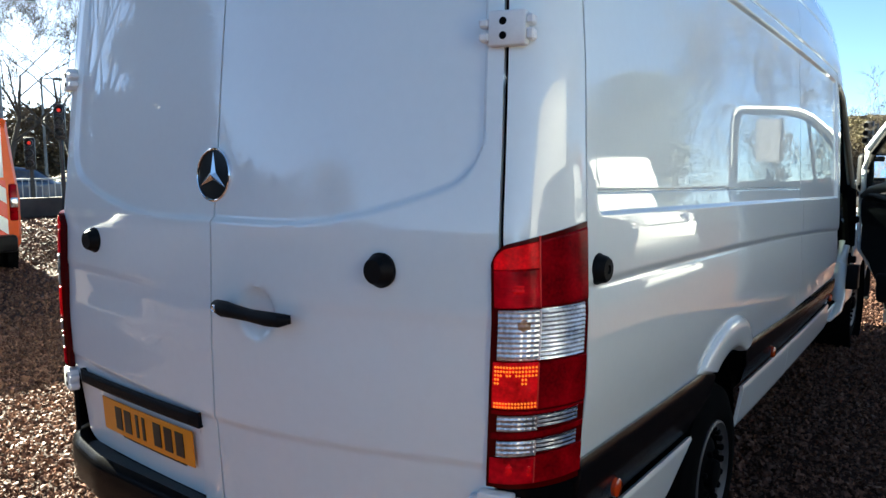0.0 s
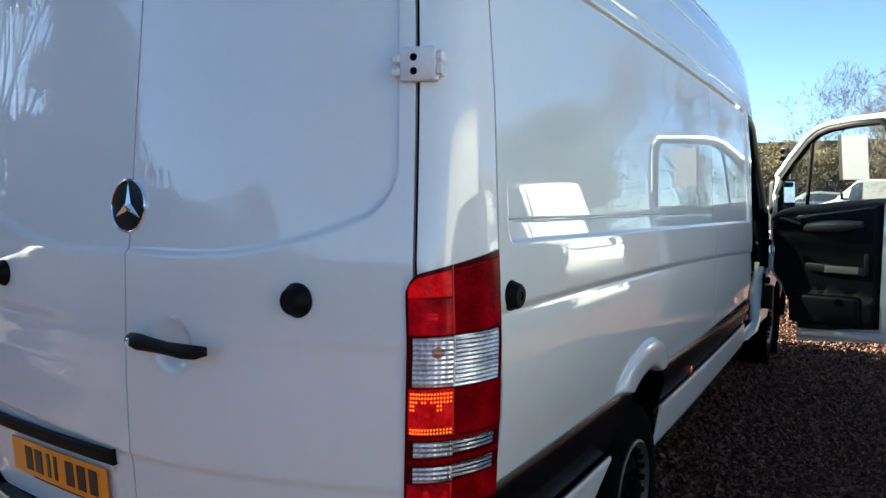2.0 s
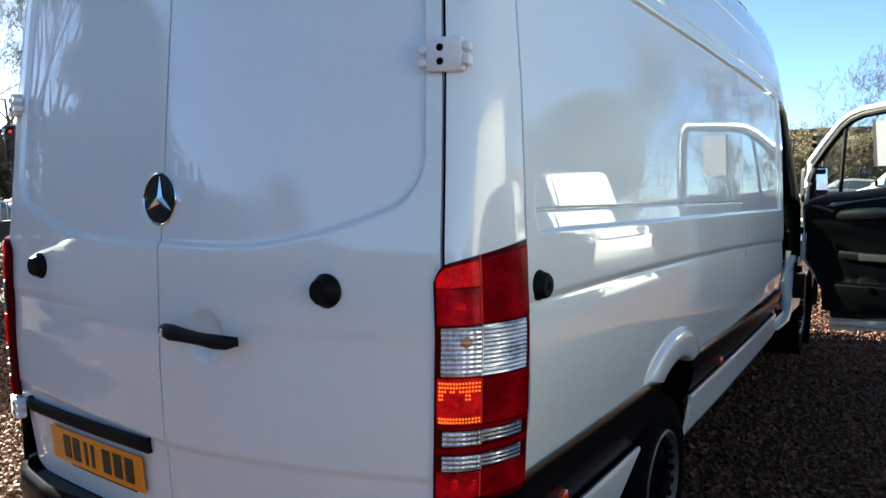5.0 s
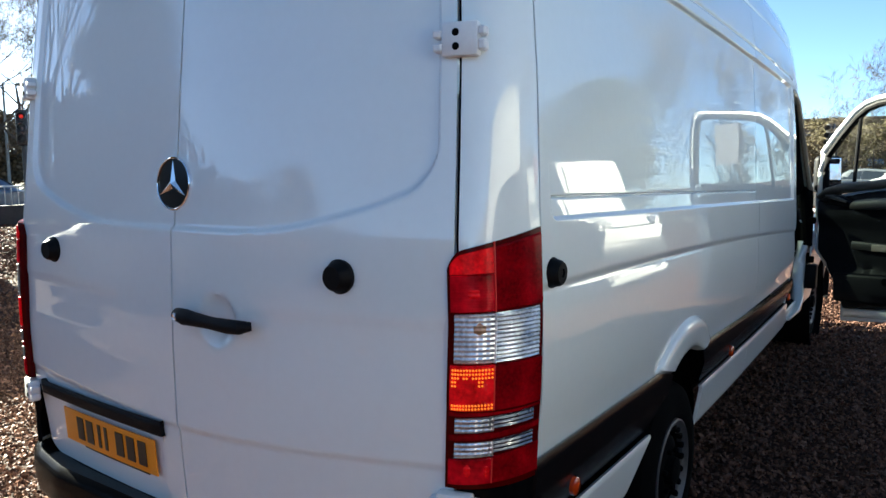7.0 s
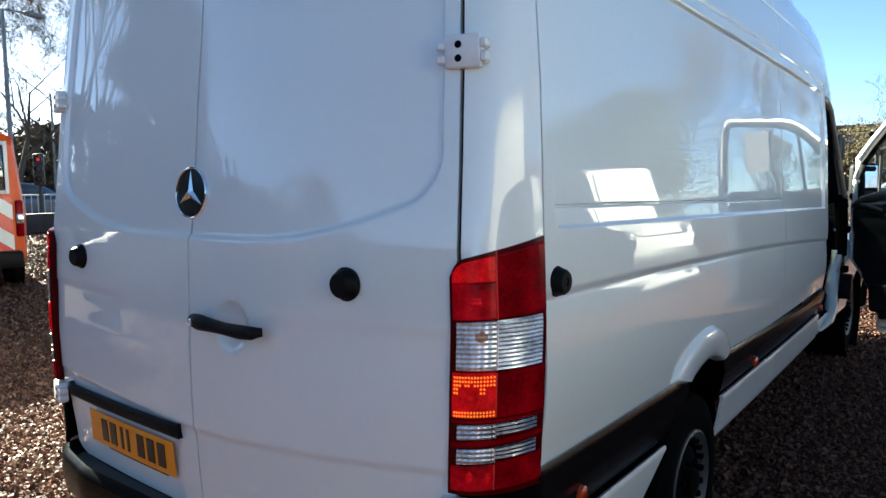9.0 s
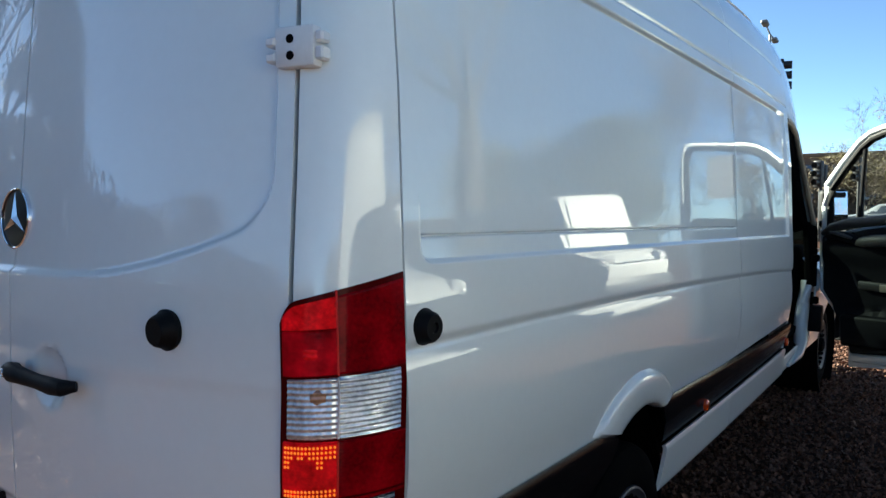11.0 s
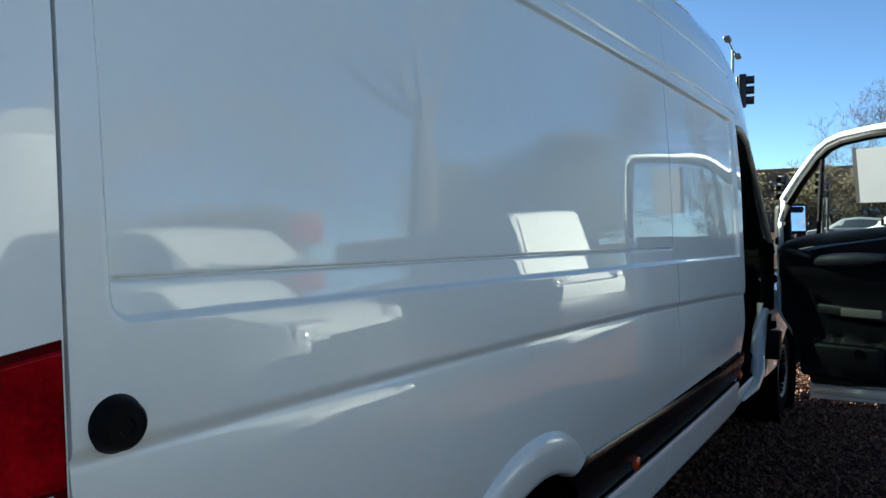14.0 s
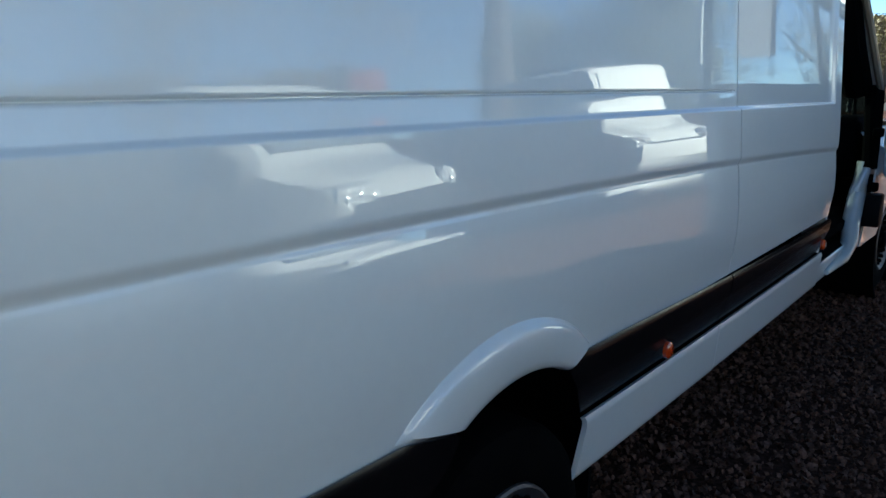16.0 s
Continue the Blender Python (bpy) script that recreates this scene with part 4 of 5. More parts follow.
    part("cup_hole", lathe([(0.028, 0.0), (0.026, 0.008), (0.0, 0.006)], 16, m @ Matrix.Translation((-0.127, 0.72, 0.72)) @ Matrix.Rotation(radians(-90), 4, "Y")), GAP, skin)
    # door mirror on the outside
    mt = Matrix.Translation((0.14, -0.055, 1.465)) @ Matrix.Rotation(radians(22), 4, "Z")
    mir = part("door_mirror", bmx(box_bm(0.20, 0.10, 0.30, mt, 0.04, 4)), PLASTIC, skin, "black door mirror")
    part("mirror_glass", bmx(box_bm(0.155, 0.004, 0.17, mt @ Matrix.Translation((0, 0.0515, 0.045)) @ pose(0, 0, 0, 5, 0, 0), 0.0)), MIRROR, mir)
    part("mirror_glass", bmx(box_bm(0.155, 0.004, 0.055, mt @ Matrix.Translation((0, 0.0515, -0.09)) @ pose(0, 0, 0, -4, 0, 0), 0.0)), MIRROR, mir)
    part("mirror_arm", bmx(box_bm(0.14, 0.06, 0.06, Matrix.Translation((0.04, 0.0, 1.36)), 0.02, 2)), PLASTIC, mir)
    if sheet:
        tilt = pose(0, 0, 0, 0, -7.0, 0)
        part("paper_sheet", bmx(box_bm(0.002, 0.205, 0.315, Matrix.Translation((-0.078, 0.763, 1.757)) @ tilt, 0.0)), PAPER, skin, "blank white paper sheet on the window")
        part("sheet_border", bmx(box_bm(0.003, 0.028, 0.325, Matrix.Translation((-0.078, 0.648, 1.760)) @ tilt, 0.0)), INK, skin, "dark border strip of the sheet")
    return skin


driver_door = front_door(54, 1, sheet=True)
front_door(0, -1, stretch=1.09)

# ---------------------------------------------------------------- ground and road
def sheet(name, x0, x1, y0, y1, z, mat, n=40, wave=0.0, kind="structure", label="", category=""):
    X, Y = np.meshgrid(np.linspace(x0, x1, n), np.linspace(y0, y1, n), indexing="ij")
    Z = z + wave * np.sin(X * 0.7 + 1) * np.cos(Y * 0.6)
    ob = patch(name, np.stack([X, Y, Z], 2), mat)
    return tagged(ob, label, category, kind=kind)


ground = sheet("ground", -600, 600, -600, 600, -0.012, GRAVEL, 60, label="wide ground of reddish brown gravel", category="ground")
far_road = sheet("road_ahead", -21, 60, 30.5, 46, 0.0, ASPHALT, 12, label="grey asphalt road ahead", category="road")
road = sheet("road", -38, -21.5, -200, 120, 0.0, ASPHALT, 20, label="grey asphalt road beyond the low wall", category="road")


def stones(name, areas, seed, label):
    rng = np.random.default_rng(seed)
    cube = np.array([(-1, -1, -1), (1, -1, -1), (1, 1, -1), (-1, 1, -1), (-.6, -.1, 1), (.6, .1, 1)], float)
    tris = np.array([(0, 1, 5), (0, 5, 4), (2, 3, 4), (2, 4, 5), (1, 2, 5), (3, 0, 4)])
    V, F = [], []
    count = 0
    for x0, x1, y0, y1, dens, size, soft in areas:
        n = int((x1 - x0) * (y1 - y0) * dens)
        c = np.stack([rng.uniform(x0, x1, n), rng.uniform(y0, y1, n), rng.uniform(-0.012, 0.012, n)], 1)
        rim = np.minimum(np.minimum(c[:, 0] - x0, x1 - c[:, 0]), np.minimum(c[:, 1] - y0, y1 - c[:, 1]))
        keep = (rng.random(n) < smooth01(rim / soft)) & ~((np.abs(c[:, 0]) < 0.2) & (c[:, 1] > 0) & (c[:, 1] < 6.4))
        c = c[keep]
        n = len(c)
        sc = size * rng.uniform(0.55, 1.25, (n, 1)) * rng.uniform(0.6, 1.2, (n, 3))
        sc[:, 2] *= 0.7
        v = cube[None] * rng.uniform(0.65, 1.15, (n, 6, 1)) * sc[:, None, :] * 0.5
        q = rng.normal(size=(n, 4)) * np.array([1, 0.6, 0.6, 1])
        q /= np.linalg.norm(q, axis=1, keepdims=True)
        w, x, y, z = q.T
        R = np.stack([1 - 2 * (y * y + z * z), 2 * (x * y - z * w), 2 * (x * z + y * w), 2 * (x * y + z * w), 1 - 2 * (x * x + z * z), 2 * (y * z - x * w), 2 * (x * z - y * w), 2 * (y * z + x * w), 1 - 2 * (x * x + y * y)], 1).reshape(n, 3, 3)
        v = np.einsum("nij,nkj->nki", R, v) + c[:, None, :]
        V.append(v.reshape(-1, 3))
        F.append((tris[None] + (np.arange(n) * 6)[:, None, None] + count).reshape(-1, 3))
        count += n * 6
    V, F = np.concatenate(V), np.concatenate(F)
    me = bpy.data.meshes.new(name)
    me.vertices.add(len(V))
    me.vertices.foreach_set("co", V.ravel())
    me.loops.add(F.size)
    me.loops.foreach_set("vertex_index", F.ravel())
    me.polygons.add(len(F))
    me.polygons.foreach_set("loop_start", np.arange(0, F.size, 3))
    me.update(calc_edges=True)
    me.materials.append(STONE)
    return tagged(new(name, me), label, "gravel", kind="stuff")


stones("gravel", [(-6.0, 0.6, -1.8, 3.4, 2400, 0.023, 1.2), (-13, -3.0, -3.0, 9, 420, 0.036, 2.5), (-20.5, -9, 0.0, 11.0, 250, 0.05, 2.0), (-1.2, 4.4, -1.4, 6.8, 2000, 0.021, 1.4), (-0.6, 5.2, 4.4, 12, 1000, 0.028, 1.6), (-9, 12, -10, 15, 160, 0.035, 4.0)], 5, "loose reddish brown gravel chippings")

# ---------------------------------------------------------------- other vehicles
def vehicle(name, label, category, at, yaw, paint, L, W, stations, glass, wheels, lights=True, wheel_r=0.33, group=""):
    """stations: (y, bottom, belt, top, half width at belt, half width at top), from tail to nose. glass: name and (y0, y1) bands."""
    base = thing(name, label, category, group=group)
    st = np.array(stations, float)
    ys = np.linspace(st[0, 0], st[-1, 0], 60)
    cols = [np.interp(ys, st[:, 0], st[:, k]) for k in range(1, 6)]
    def section(i, v):
        bot, belt, top, wb, wt = (c[i] for c in cols)
        # v 0..1 from sill up one side to the roof's middle
        z = np.interp(v, [0, 0.12, 0.5, 0.82, 0.92, 1.0], [bot, bot + 0.10, belt, top - 0.07, top - 0.015, top])
        x = np.interp(v, [0, 0.12, 0.5, 0.82, 0.92, 1.0], [wb * 0.9, wb * 0.985, wb, wt, wt * 0.86, 0])
        return x, z
    vs = np.concatenate([np.linspace(0, 0.5, 8), np.linspace(0.55, 0.82, 8), np.linspace(0.86, 1.0, 6)])
    full = []
    for i, y in enumerate(ys):
        r = [section(i, v) for v in vs]
        ring = [(x, y, z) for x, z in r] + [(-x, y, z) for x, z in r[-2::-1]]
        full.append(ring)
    body = patch("body", np.array(full), paint, base, 0.0)
    caps = [full[0], full[-1]]
    for c, mat in zip(caps, (paint, paint)):
        bm = bmesh.new()
        vv = [bm.verts.new(p) for p in c]
        bm.faces.new(vv)
        part("end_panel", bm, mat, base, smooth=False)
    for gname, y0, y1, v0, v1, sides in glass:
        yy = np.linspace(y0, y1, 8)
        for s in sides:
            P = []
            for y in yy:
                i = int(np.clip(np.searchsorted(ys, y), 0, len(ys) - 1))
                row = []
                for v in np.linspace(v0, v1, 6):
                    x, z = section(i, v)
                    row.append((s * x, y, z))
                P.append(row)
            patch(gname, np.array(P), DARK_GLASS, base, 0.0, flip=s < 0, lift=0.006)
    for wy in wheels:
        for s in (1, -1):
            wb = float(np.interp(wy, st[:, 0], st[:, 4]))
            m = Matrix.Translation((s * (wb - 0.03), wy, wheel_r)) @ Matrix.Rotation(radians(90 * s), 4, "Y")
            w = part("wheel", lathe([(0.2, -0.2), (wheel_r, -0.18), (wheel_r, -0.02), (wheel_r - 0.05, 0.035), (0.22, 0.036), (0.2, 0.02)], 24, m), TYRE, base)
            part("rim", lathe([(0.21, 0.02), (0.19, 0.0), (0.06, 0.03), (0.0, 0.035)], 20, m), SILVER, w)
            part("wheel_arch", lathe([(wheel_r + 0.07, -0.1), (wheel_r + 0.07, 0.034), (wheel_r - 0.1, 0.034)], 24, m), GAP, base)
    base.matrix_basis = Matrix.Translation(at) @ Matrix.Rotation(radians(yaw), 4, "Z")
    return base


def slab(base, name, mat, sx, sy, sz, x, y, z, rot=(0, 0, 0), bevel=0.01, label=""):
    return part(name, box_bm(sx, sy, sz, Matrix.Translation((x, y, z)) @ pose(0, 0, 0, *rot), bevel), mat, base, label)


VAN_ST = [(-2.45, 0.35, 1.05, 2.10, 0.93, 0.83), (-2.40, 0.32, 1.05, 2.22, 0.97, 0.86), (0.7, 0.32, 1.05, 2.26, 0.98, 0.87), (1.0, 0.32, 1.05, 2.20, 0.98, 0.86), (1.75, 0.32, 1.05, 1.20, 0.97, 0.83), (1.80, 0.32, 1.02, 1.14, 0.97, 0.82), (2.35, 0.32, 0.90, 0.97, 0.90, 0.72), (2.50, 0.36, 0.72, 0.80, 0.80, 0.66)]


def parked_van(at, yaw, paint=None, label="parked white panel van", screen=None, height=1.0, nose=0.0, steep=0.0, brow=0.0, face=None):
    st = [(y + (steep if 0.6 < y < 1.2 else 0.0), b, e + nose * smooth01((y - 0.9) / 0.8), 1.05 + (t - 1.05) * height if t > 1.3 else t + nose, w, u) for y, b, e, t, w, u in VAN_ST]
    v = vehicle("parked_van", label, "van", at, yaw, paint or PAINT_PLAIN, 4.9, 1.95, st, [("side_window", 0.75 + steep, 1.45 + steep * 0.4, 0.53, 0.80, (1, -1))], (-1.5, 1.65), group="parked vans")
    # screen, grille, lights
    X, T = np.meshgrid(np.linspace(-0.72, 0.72, 14), np.linspace(0, 1, 8), indexing="ij")
    zt = 1.05 + (2.10 - 1.05) * height - brow
    y0 = 1.05 + steep + brow * 0.66
    patch("windscreen", np.stack([X * (1 + 0.08 * T), y0 + (1.75 - y0) * T + 0 * X, zt + (1.23 + nose - zt) * T + 0.012], 2), screen or SCREEN, v, 0.01)
    slab(v, "front_panel", face or BUMPER_GREY, 1.60, 0.10, 0.46 + nose, 0, 2.47, 0.56 + nose / 2, (-14, 0, 0), 0.04, "painted nose panel" if face else "grey plastic nose panel")
    slab(v, "grille", GAP, 1.15, 0.05, 0.19, 0, 2.505, 0.70 + nose, (-14, 0, 0))
    slab(v, "bumper", BUMPER_GREY, 1.84, 0.30, 0.34, 0, 2.42, 0.48, (0, 0, 0), 0.08, "grey plastic bumper")
    for s in (1, -1):
        slab(v, "headlight", HEADLAMP, 0.34, 0.16, 0.24, s * 0.70, 2.42, 0.82 + nose, (-18, 0, -28 * s), 0.04, "bright clear headlight")
        for k in range(3):
            part("reflector", lathe([(0.034, 0.0), (0.03, 0.014), (0.015, 0.024), (0.0, 0.026)], 16, Matrix.Translation((s * (0.80 - 0.10 * k), 2.455 + 0.05 * k, 0.83 + nose + 0.02 * (k % 2))) @ Matrix.Rotation(radians(-80), 4, "X")), HEADLAMP, v)
        slab(v, "door_mirror", PLASTIC, 0.12, 0.10, 0.26, s * 1.08, 1.45, 1.25, (0, 0, 0), 0.03)
        slab(v, "tail_lamp", RED_LENS, 0.10, 0.06, 0.50, s * 0.88, -2.44, 1.00, (0, 0, 0), 0.02)
    return v


CAR_ST = [(-2.1, 0.40, 0.80, 0.92, 0.70, 0.55), (-2.0, 0.28, 0.85, 1.00, 0.82, 0.62), (-1.35, 0.24, 0.88, 1.38, 0.86, 0.60), (-0.3, 0.24, 0.88, 1.46, 0.87, 0.60), (0.35, 0.24, 0.88, 1.38, 0.87, 0.60), (1.05, 0.24, 0.86, 0.96, 0.87, 0.68), (1.9, 0.26, 0.72, 0.80, 0.82, 0.62), (2.1, 0.36, 0.60, 0.66, 0.68, 0.55)]


def parked_car(at, yaw, paint, label):
    v = vehicle("parked_car", label, "car", at, yaw, paint, 4.2, 1.74, CAR_ST, [("side_window", -1.3, 0.7, 0.54, 0.79, (1, -1))], (-1.3, 1.3), wheel_r=0.31, group="parked cars")
    X, T = np.meshgrid(np.linspace(-0.55, 0.55, 10), np.linspace(0, 1, 6), indexing="ij")
    patch("windscreen", np.stack([X * (1 + 0.15 * T), 0.38 + 0.62 * T, 1.375 - 0.39 * T + 0.012], 2), DARK_GLASS, v, 0.01)
    for s in (1, -1):
        slab(v, "headlight", CHROME, 0.26, 0.16, 0.12, s * 0.58, 1.98, 0.66, (-20, 0, -25 * s), 0.03)
    return v


CAR_BLUE = material("blue_car_paint", (0.02, 0.05, 0.11), 0.3, coat=1.0, vary=0.1)
CAR_GREY = material("grey_car_paint", (0.16, 0.17, 0.18), 0.3, coat=1.0, vary=0.1)
VAN_PALE = material("pale_grey_van_paint", (0.24, 0.24, 0.245), 0.4, vary=0.08, scale=1.0, coat=0.8, coat_rough=0.05)
BOARD_RED = material("red_board_paint", (0.17, 0.03, 0.03), 0.5, vary=0.2, scale=6)
ORANGE = material("orange_paint", (0.62, 0.075, 0.004), 0.5, vary=0.1, coat=0.1, coat_rough=0.2, spec=0.2)
RETRO = material("white_retro_sheet", (0.75, 0.74, 0.72), 0.35, vary=0.06, scale=20)
COVER = material("pale_screen_cover", (0.44, 0.44, 0.425), 0.6, vary=0.05, scale=3)
RED_SHEET = material("red_retro_sheet", (0.62, 0.025, 0.012), 0.3, vary=0.1, scale=20)

# row that the glossy side mirrors
parked_van((6.86, 3.93, 0), 78.5, height=0.76, nose=0.14, brow=0.10)
parked_van((12.7, 16.2, 0), 84, height=0.95)
parked_van((7.30, 12.0, 0), 112, label="parked white panel van with a pale windscreen cover", screen=COVER, height=0.92, nose=0.10, steep=0.42, face=PAINT_PLAIN)
parked_van((5.32, 0.08, 0), -90, VAN_PALE, label="pale grey van parked with its back towards the gap", height=0.94, nose=0.12)
parked_car((15.0, 21.5, 0), 80, CAR_GREY, "parked grey hatchback car")
# vans that the rear doors mirror
parked_van((-8.95, -0.02, 0), 180, CAR_GREY, label="parked grey panel van alongside")
parked_car((-8.2, -4.6, 0), 60, PAINT_PLAIN, "parked white estate car")
parked_van((-3.0, -13.0, 0), 70)
parked_van((5.6, -8.6, 0), 15, label="parked white van behind")
# hazard van
hz = parked_van((-11.5, 2.86, 0), 75, ORANGE, "orange van with red and white chevrons on the back", height=0.97)
# white pickup cab and cars far ahead
parked_van((1.8, 33.0, 0), 75, label="white van parked by the far road", height=0.75)
parked_car((-1.5, 40.0, 0), 80, CAR_GREY, "grey car parked by the far road")
parked_car((-24.0, 9.4, 0.0), 10, CAR_BLUE, "dark blue car on the road")

# ---------------------------------------------------------------- trees
BARK = material("grey_bark", (0.05, 0.042, 0.035), 0.9, vary=0.35, scale=6, bump=0.5, bump_scale=40)
TWIG = material("winter_twigs", (0.10, 0.078, 0.055), 0.9, vary=0.3, scale=4)
LEAF = material("dark_evergreen", (0.10, 0.105, 0.07), 0.7, vary=0.4, scale=2, island=0.4)
BUD = material("yellow_green_buds", (0.12, 0.095, 0.03), 0.7, vary=0.4, scale=2, island=0.4)
HEDGE = material("hedge_leaves", (0.085, 0.06, 0.032), 0.8, vary=0.4, scale=3, island=0.45)


def branches(seed, height, spread, levels=5, girth=0.017, lean=(0, 0)):
    rng = random.Random(seed)
    segs = []
    def grow(p, d, length, r, lev):
        n = 3 if lev < 3 else 2
        q = p.copy()
        dd = d.copy()
        pts, rad = [q.copy()], [r]
        for i in range(n):
            dd = (dd + Vector((rng.gauss(0, 0.13), rng.gauss(0, 0.13), rng.gauss(0.03, 0.08)))).normalized()
            q = q + dd * length / n
            pts.append(q.copy())
            rad.append(r * (1 - 0.80 * (i + 1) / n))
        segs.append((pts, rad, lev))
        if lev >= levels:
            return
        k = rng.choice((3, 4)) if lev else 5
        for j in range(k):
            t = rng.uniform(0.35, 1.0) if lev else rng.uniform(0.45, 1.0)
            ii = min(int(t * n), n - 1)
            f = t * n - ii
            o = pts[ii].lerp(pts[ii + 1], f)
            az = rng.uniform(0, 2 * math.pi)
            side = dd.cross(Vector((math.cos(az), math.sin(az), 0.3))).normalized()
            nd = (dd * (1.0 - spread * 0.45) + side * spread + Vector((0, 0, 0.15))).normalized()
            grow(o, nd, length * rng.uniform(0.55, 0.80), max(0.0055, (rad[ii] * (1 - f) + rad[ii + 1] * f) * rng.uniform(0.55, 0.8)), lev + 1)
    grow(Vector((0, 0, -0.1)), Vector((lean[0], lean[1], 1)).normalized(), height * 0.40, height * girth, 0)
    return segs


def tubes_mesh(segs, seg_of):
    V, F = [], []
    for pts, rad, lev in segs:
        k = seg_of(lev)
        start = len(V)
        for i, p in enumerate(pts):
            d = (pts[min(i + 1, len(pts) - 1)] - pts[max(i - 1, 0)]).normalized()
            u = d.cross(Vector((0.3, 0.2, 1))).normalized()
            w = d.cross(u)
            for a in range(k):
                c, s = math.cos(2 * math.pi * a / k), math.sin(2 * math.pi * a / k)
                V.append(p + (u * c + w * s) * rad[i])
        for i in range(len(pts) - 1):
            for a in range(k):
                b = (a + 1) % k
                F.append((start + i * k + a, start + i * k + b, start + (i + 1) * k + b, start + (i + 1) * k + a))
    return V, F


TREES = {}


def bare_tree(at, height, seed, spread=0.7, levels=5, buds=0, label="bare winter tree with many fine twigs", yaw=0, girth=0.017):
    key = (seed, spread, levels, buds, girth)
    base = thing("tree", label, "tree", group="bare trees")
    if key not in TREES:
        sg = branches(seed, 10.0, spread, levels, girth)
        thick = [s for s in sg if s[2] <= 2]
        thin = [s for s in sg if s[2] > 2]
        a = from_arrays("trunk", *tubes_mesh(thick, lambda l: 8 if l == 0 else 6), BARK, base)
        b = from_arrays("crown", *tubes_mesh(thin, lambda l: 3), TWIG, base)
        meshes = [("trunk", a.data), ("crown", b.data)]
        if buds:
            rng = np.random.default_rng(seed)
            tips = [s[0][-1] for s in sg if s[2] >= levels - 1]
            c = np.array([tuple(t) for t in tips])
            c = np.repeat(c, buds, 0) + rng.normal(0, 0.16, (len(c) * buds, 3))
            meshes.append(("leaves", leaf_mesh(c, 0.07, rng, BUD)))
            o = new("leaves", meshes[-1][1])
            o.parent = base
        TREES[key] = meshes
    else:
        for nme, me in TREES[key]:
            o = new(nme, me)
            o.parent = base
    base.matrix_basis = Matrix.Translation(at) @ Matrix.Rotation(radians(yaw), 4, "Z") @ Matrix.Diagonal((height / 10, height / 10, height / 10, 1))
    return base


def leaf_mesh(c, size, rng, mat):
    n = len(c)
    a, b = rng.normal(size=(n, 3)), rng.normal(size=(n, 3))
    a /= np.linalg.norm(a, axis=1, keepdims=True)
    b -= a * (a * b).sum(1, keepdims=True)
    b /= np.linalg.norm(b, axis=1, keepdims=True)
    s = size * rng.uniform(0.6, 1.4, (n, 1))
    V = np.stack([c - a * s, c + b * s * 0.6, c + a * s, c - b * s * 0.6], 1).reshape(-1, 3)
    F = np.arange(n * 4).reshape(n, 4)
    me = bpy.data.meshes.new("leaves")
    me.from_pydata([tuple(v) for v in V], [], [tuple(f) for f in F])
    me.materials.append(mat)
    return me


def leafy(name, at, h, r, seed, mat, label, n=5000, shape="cone", size=0.16, trunk=True, group=""):
    rng = np.random.default_rng(seed)
    base = thing(name, label, "tree" if trunk else "hedge", group=group)
    k = 40
    cl = []
    for i in range(k):
        t = rng.uniform(0.0, 1.0)
        if shape == "cone":
            rad = r * (1 - t) ** 0.8 * (0.6 + 0.5 * rng.random())
            z = h * (0.1 + 0.9 * t)
        else:
            rad = r * math.sqrt(max(0.02, 1 - (2 * t - 1) ** 2)) * (0.55 + 0.5 * rng.random())
            z = h * (0.28 + 0.72 * t)
        az = rng.uniform(0, 2 * math.pi)
        cl.append((rad * 0.75 * math.cos(az), rad * 0.75 * math.sin(az), z, max(0.35, rad * 0.55)))
    cl = np.array(cl)
    pick = rng.integers(0, k, n)
    d = rng.normal(size=(n, 3))
    d /= np.linalg.norm(d, axis=1, keepdims=True)
    c = cl[pick, :3] + d * cl[pick, 3:4] * rng.uniform(0.5, 1.1, (n, 1))
    c[:, 2] = np.maximum(c[:, 2], 0.1)
    o = new("crown", leaf_mesh(c, size, rng, mat))
    o.parent = base
    if trunk:
        part("trunk", tube([(0, 0, -0.1), (0.05, 0, h * 0.3), (0, 0.05, h * 0.8)], [h * 0.02, h * 0.015, h * 0.004], 8), BARK, base)
    base.location = at
    return base

# trees that are seen beyond the van
bare_tree((-28, 13.5, 0), 13, 11, 0.72, 7, yaw=20, girth=0.013)
bare_tree((-30, 19, 0), 11, 14, 0.7, 6, yaw=120, girth=0.013)
bare_tree((-26, 10.0, 0), 12, 11, 0.72, 7, yaw=200, girth=0.013)
for i, (x, y, h) in enumerate([(-41, 8, 4.2), (-42, 13, 4.6), (-41, 18, 4.4), (-43, 24, 5.0), (-40, 29, 4.4)]):
    leafy("bush", (x, y, 0), h, 3.2, 50 + i, HEDGE, "dark scrubby thicket across the road", 8000, "ball", 0.13, True, "roadside thicket")
bare_tree((1.0, 48, 0), 9, 12, 0.8, 6, yaw=0)
bare_tree((5.5, 44, 0), 10, 13, 0.8, 6, yaw=60)
bare_tree((3.0, 40, 0), 9.5, 12, 0.85, 6, yaw=215)
bare_tree((2.3, 29.8, 0), 7.8, 11, 0.72, 7, yaw=80, girth=0.013)
for i, (x, y, h) in enumerate([(-7.5, 57, 4.2), (-3.5, 55, 4.0), (0.5, 56, 4.6), (4.5, 55, 4.4), (9, 54, 5)]):
    bare_tree((x, y, 0), h, 11 + i % 2, 0.8 if i % 2 else 0.75, 6, yaw=50 * i, label="small bare scrubby tree by the road")
bare_tree((-4.0, 55, 0), 7, 13, 0.75, 6, buds=2, yaw=10)
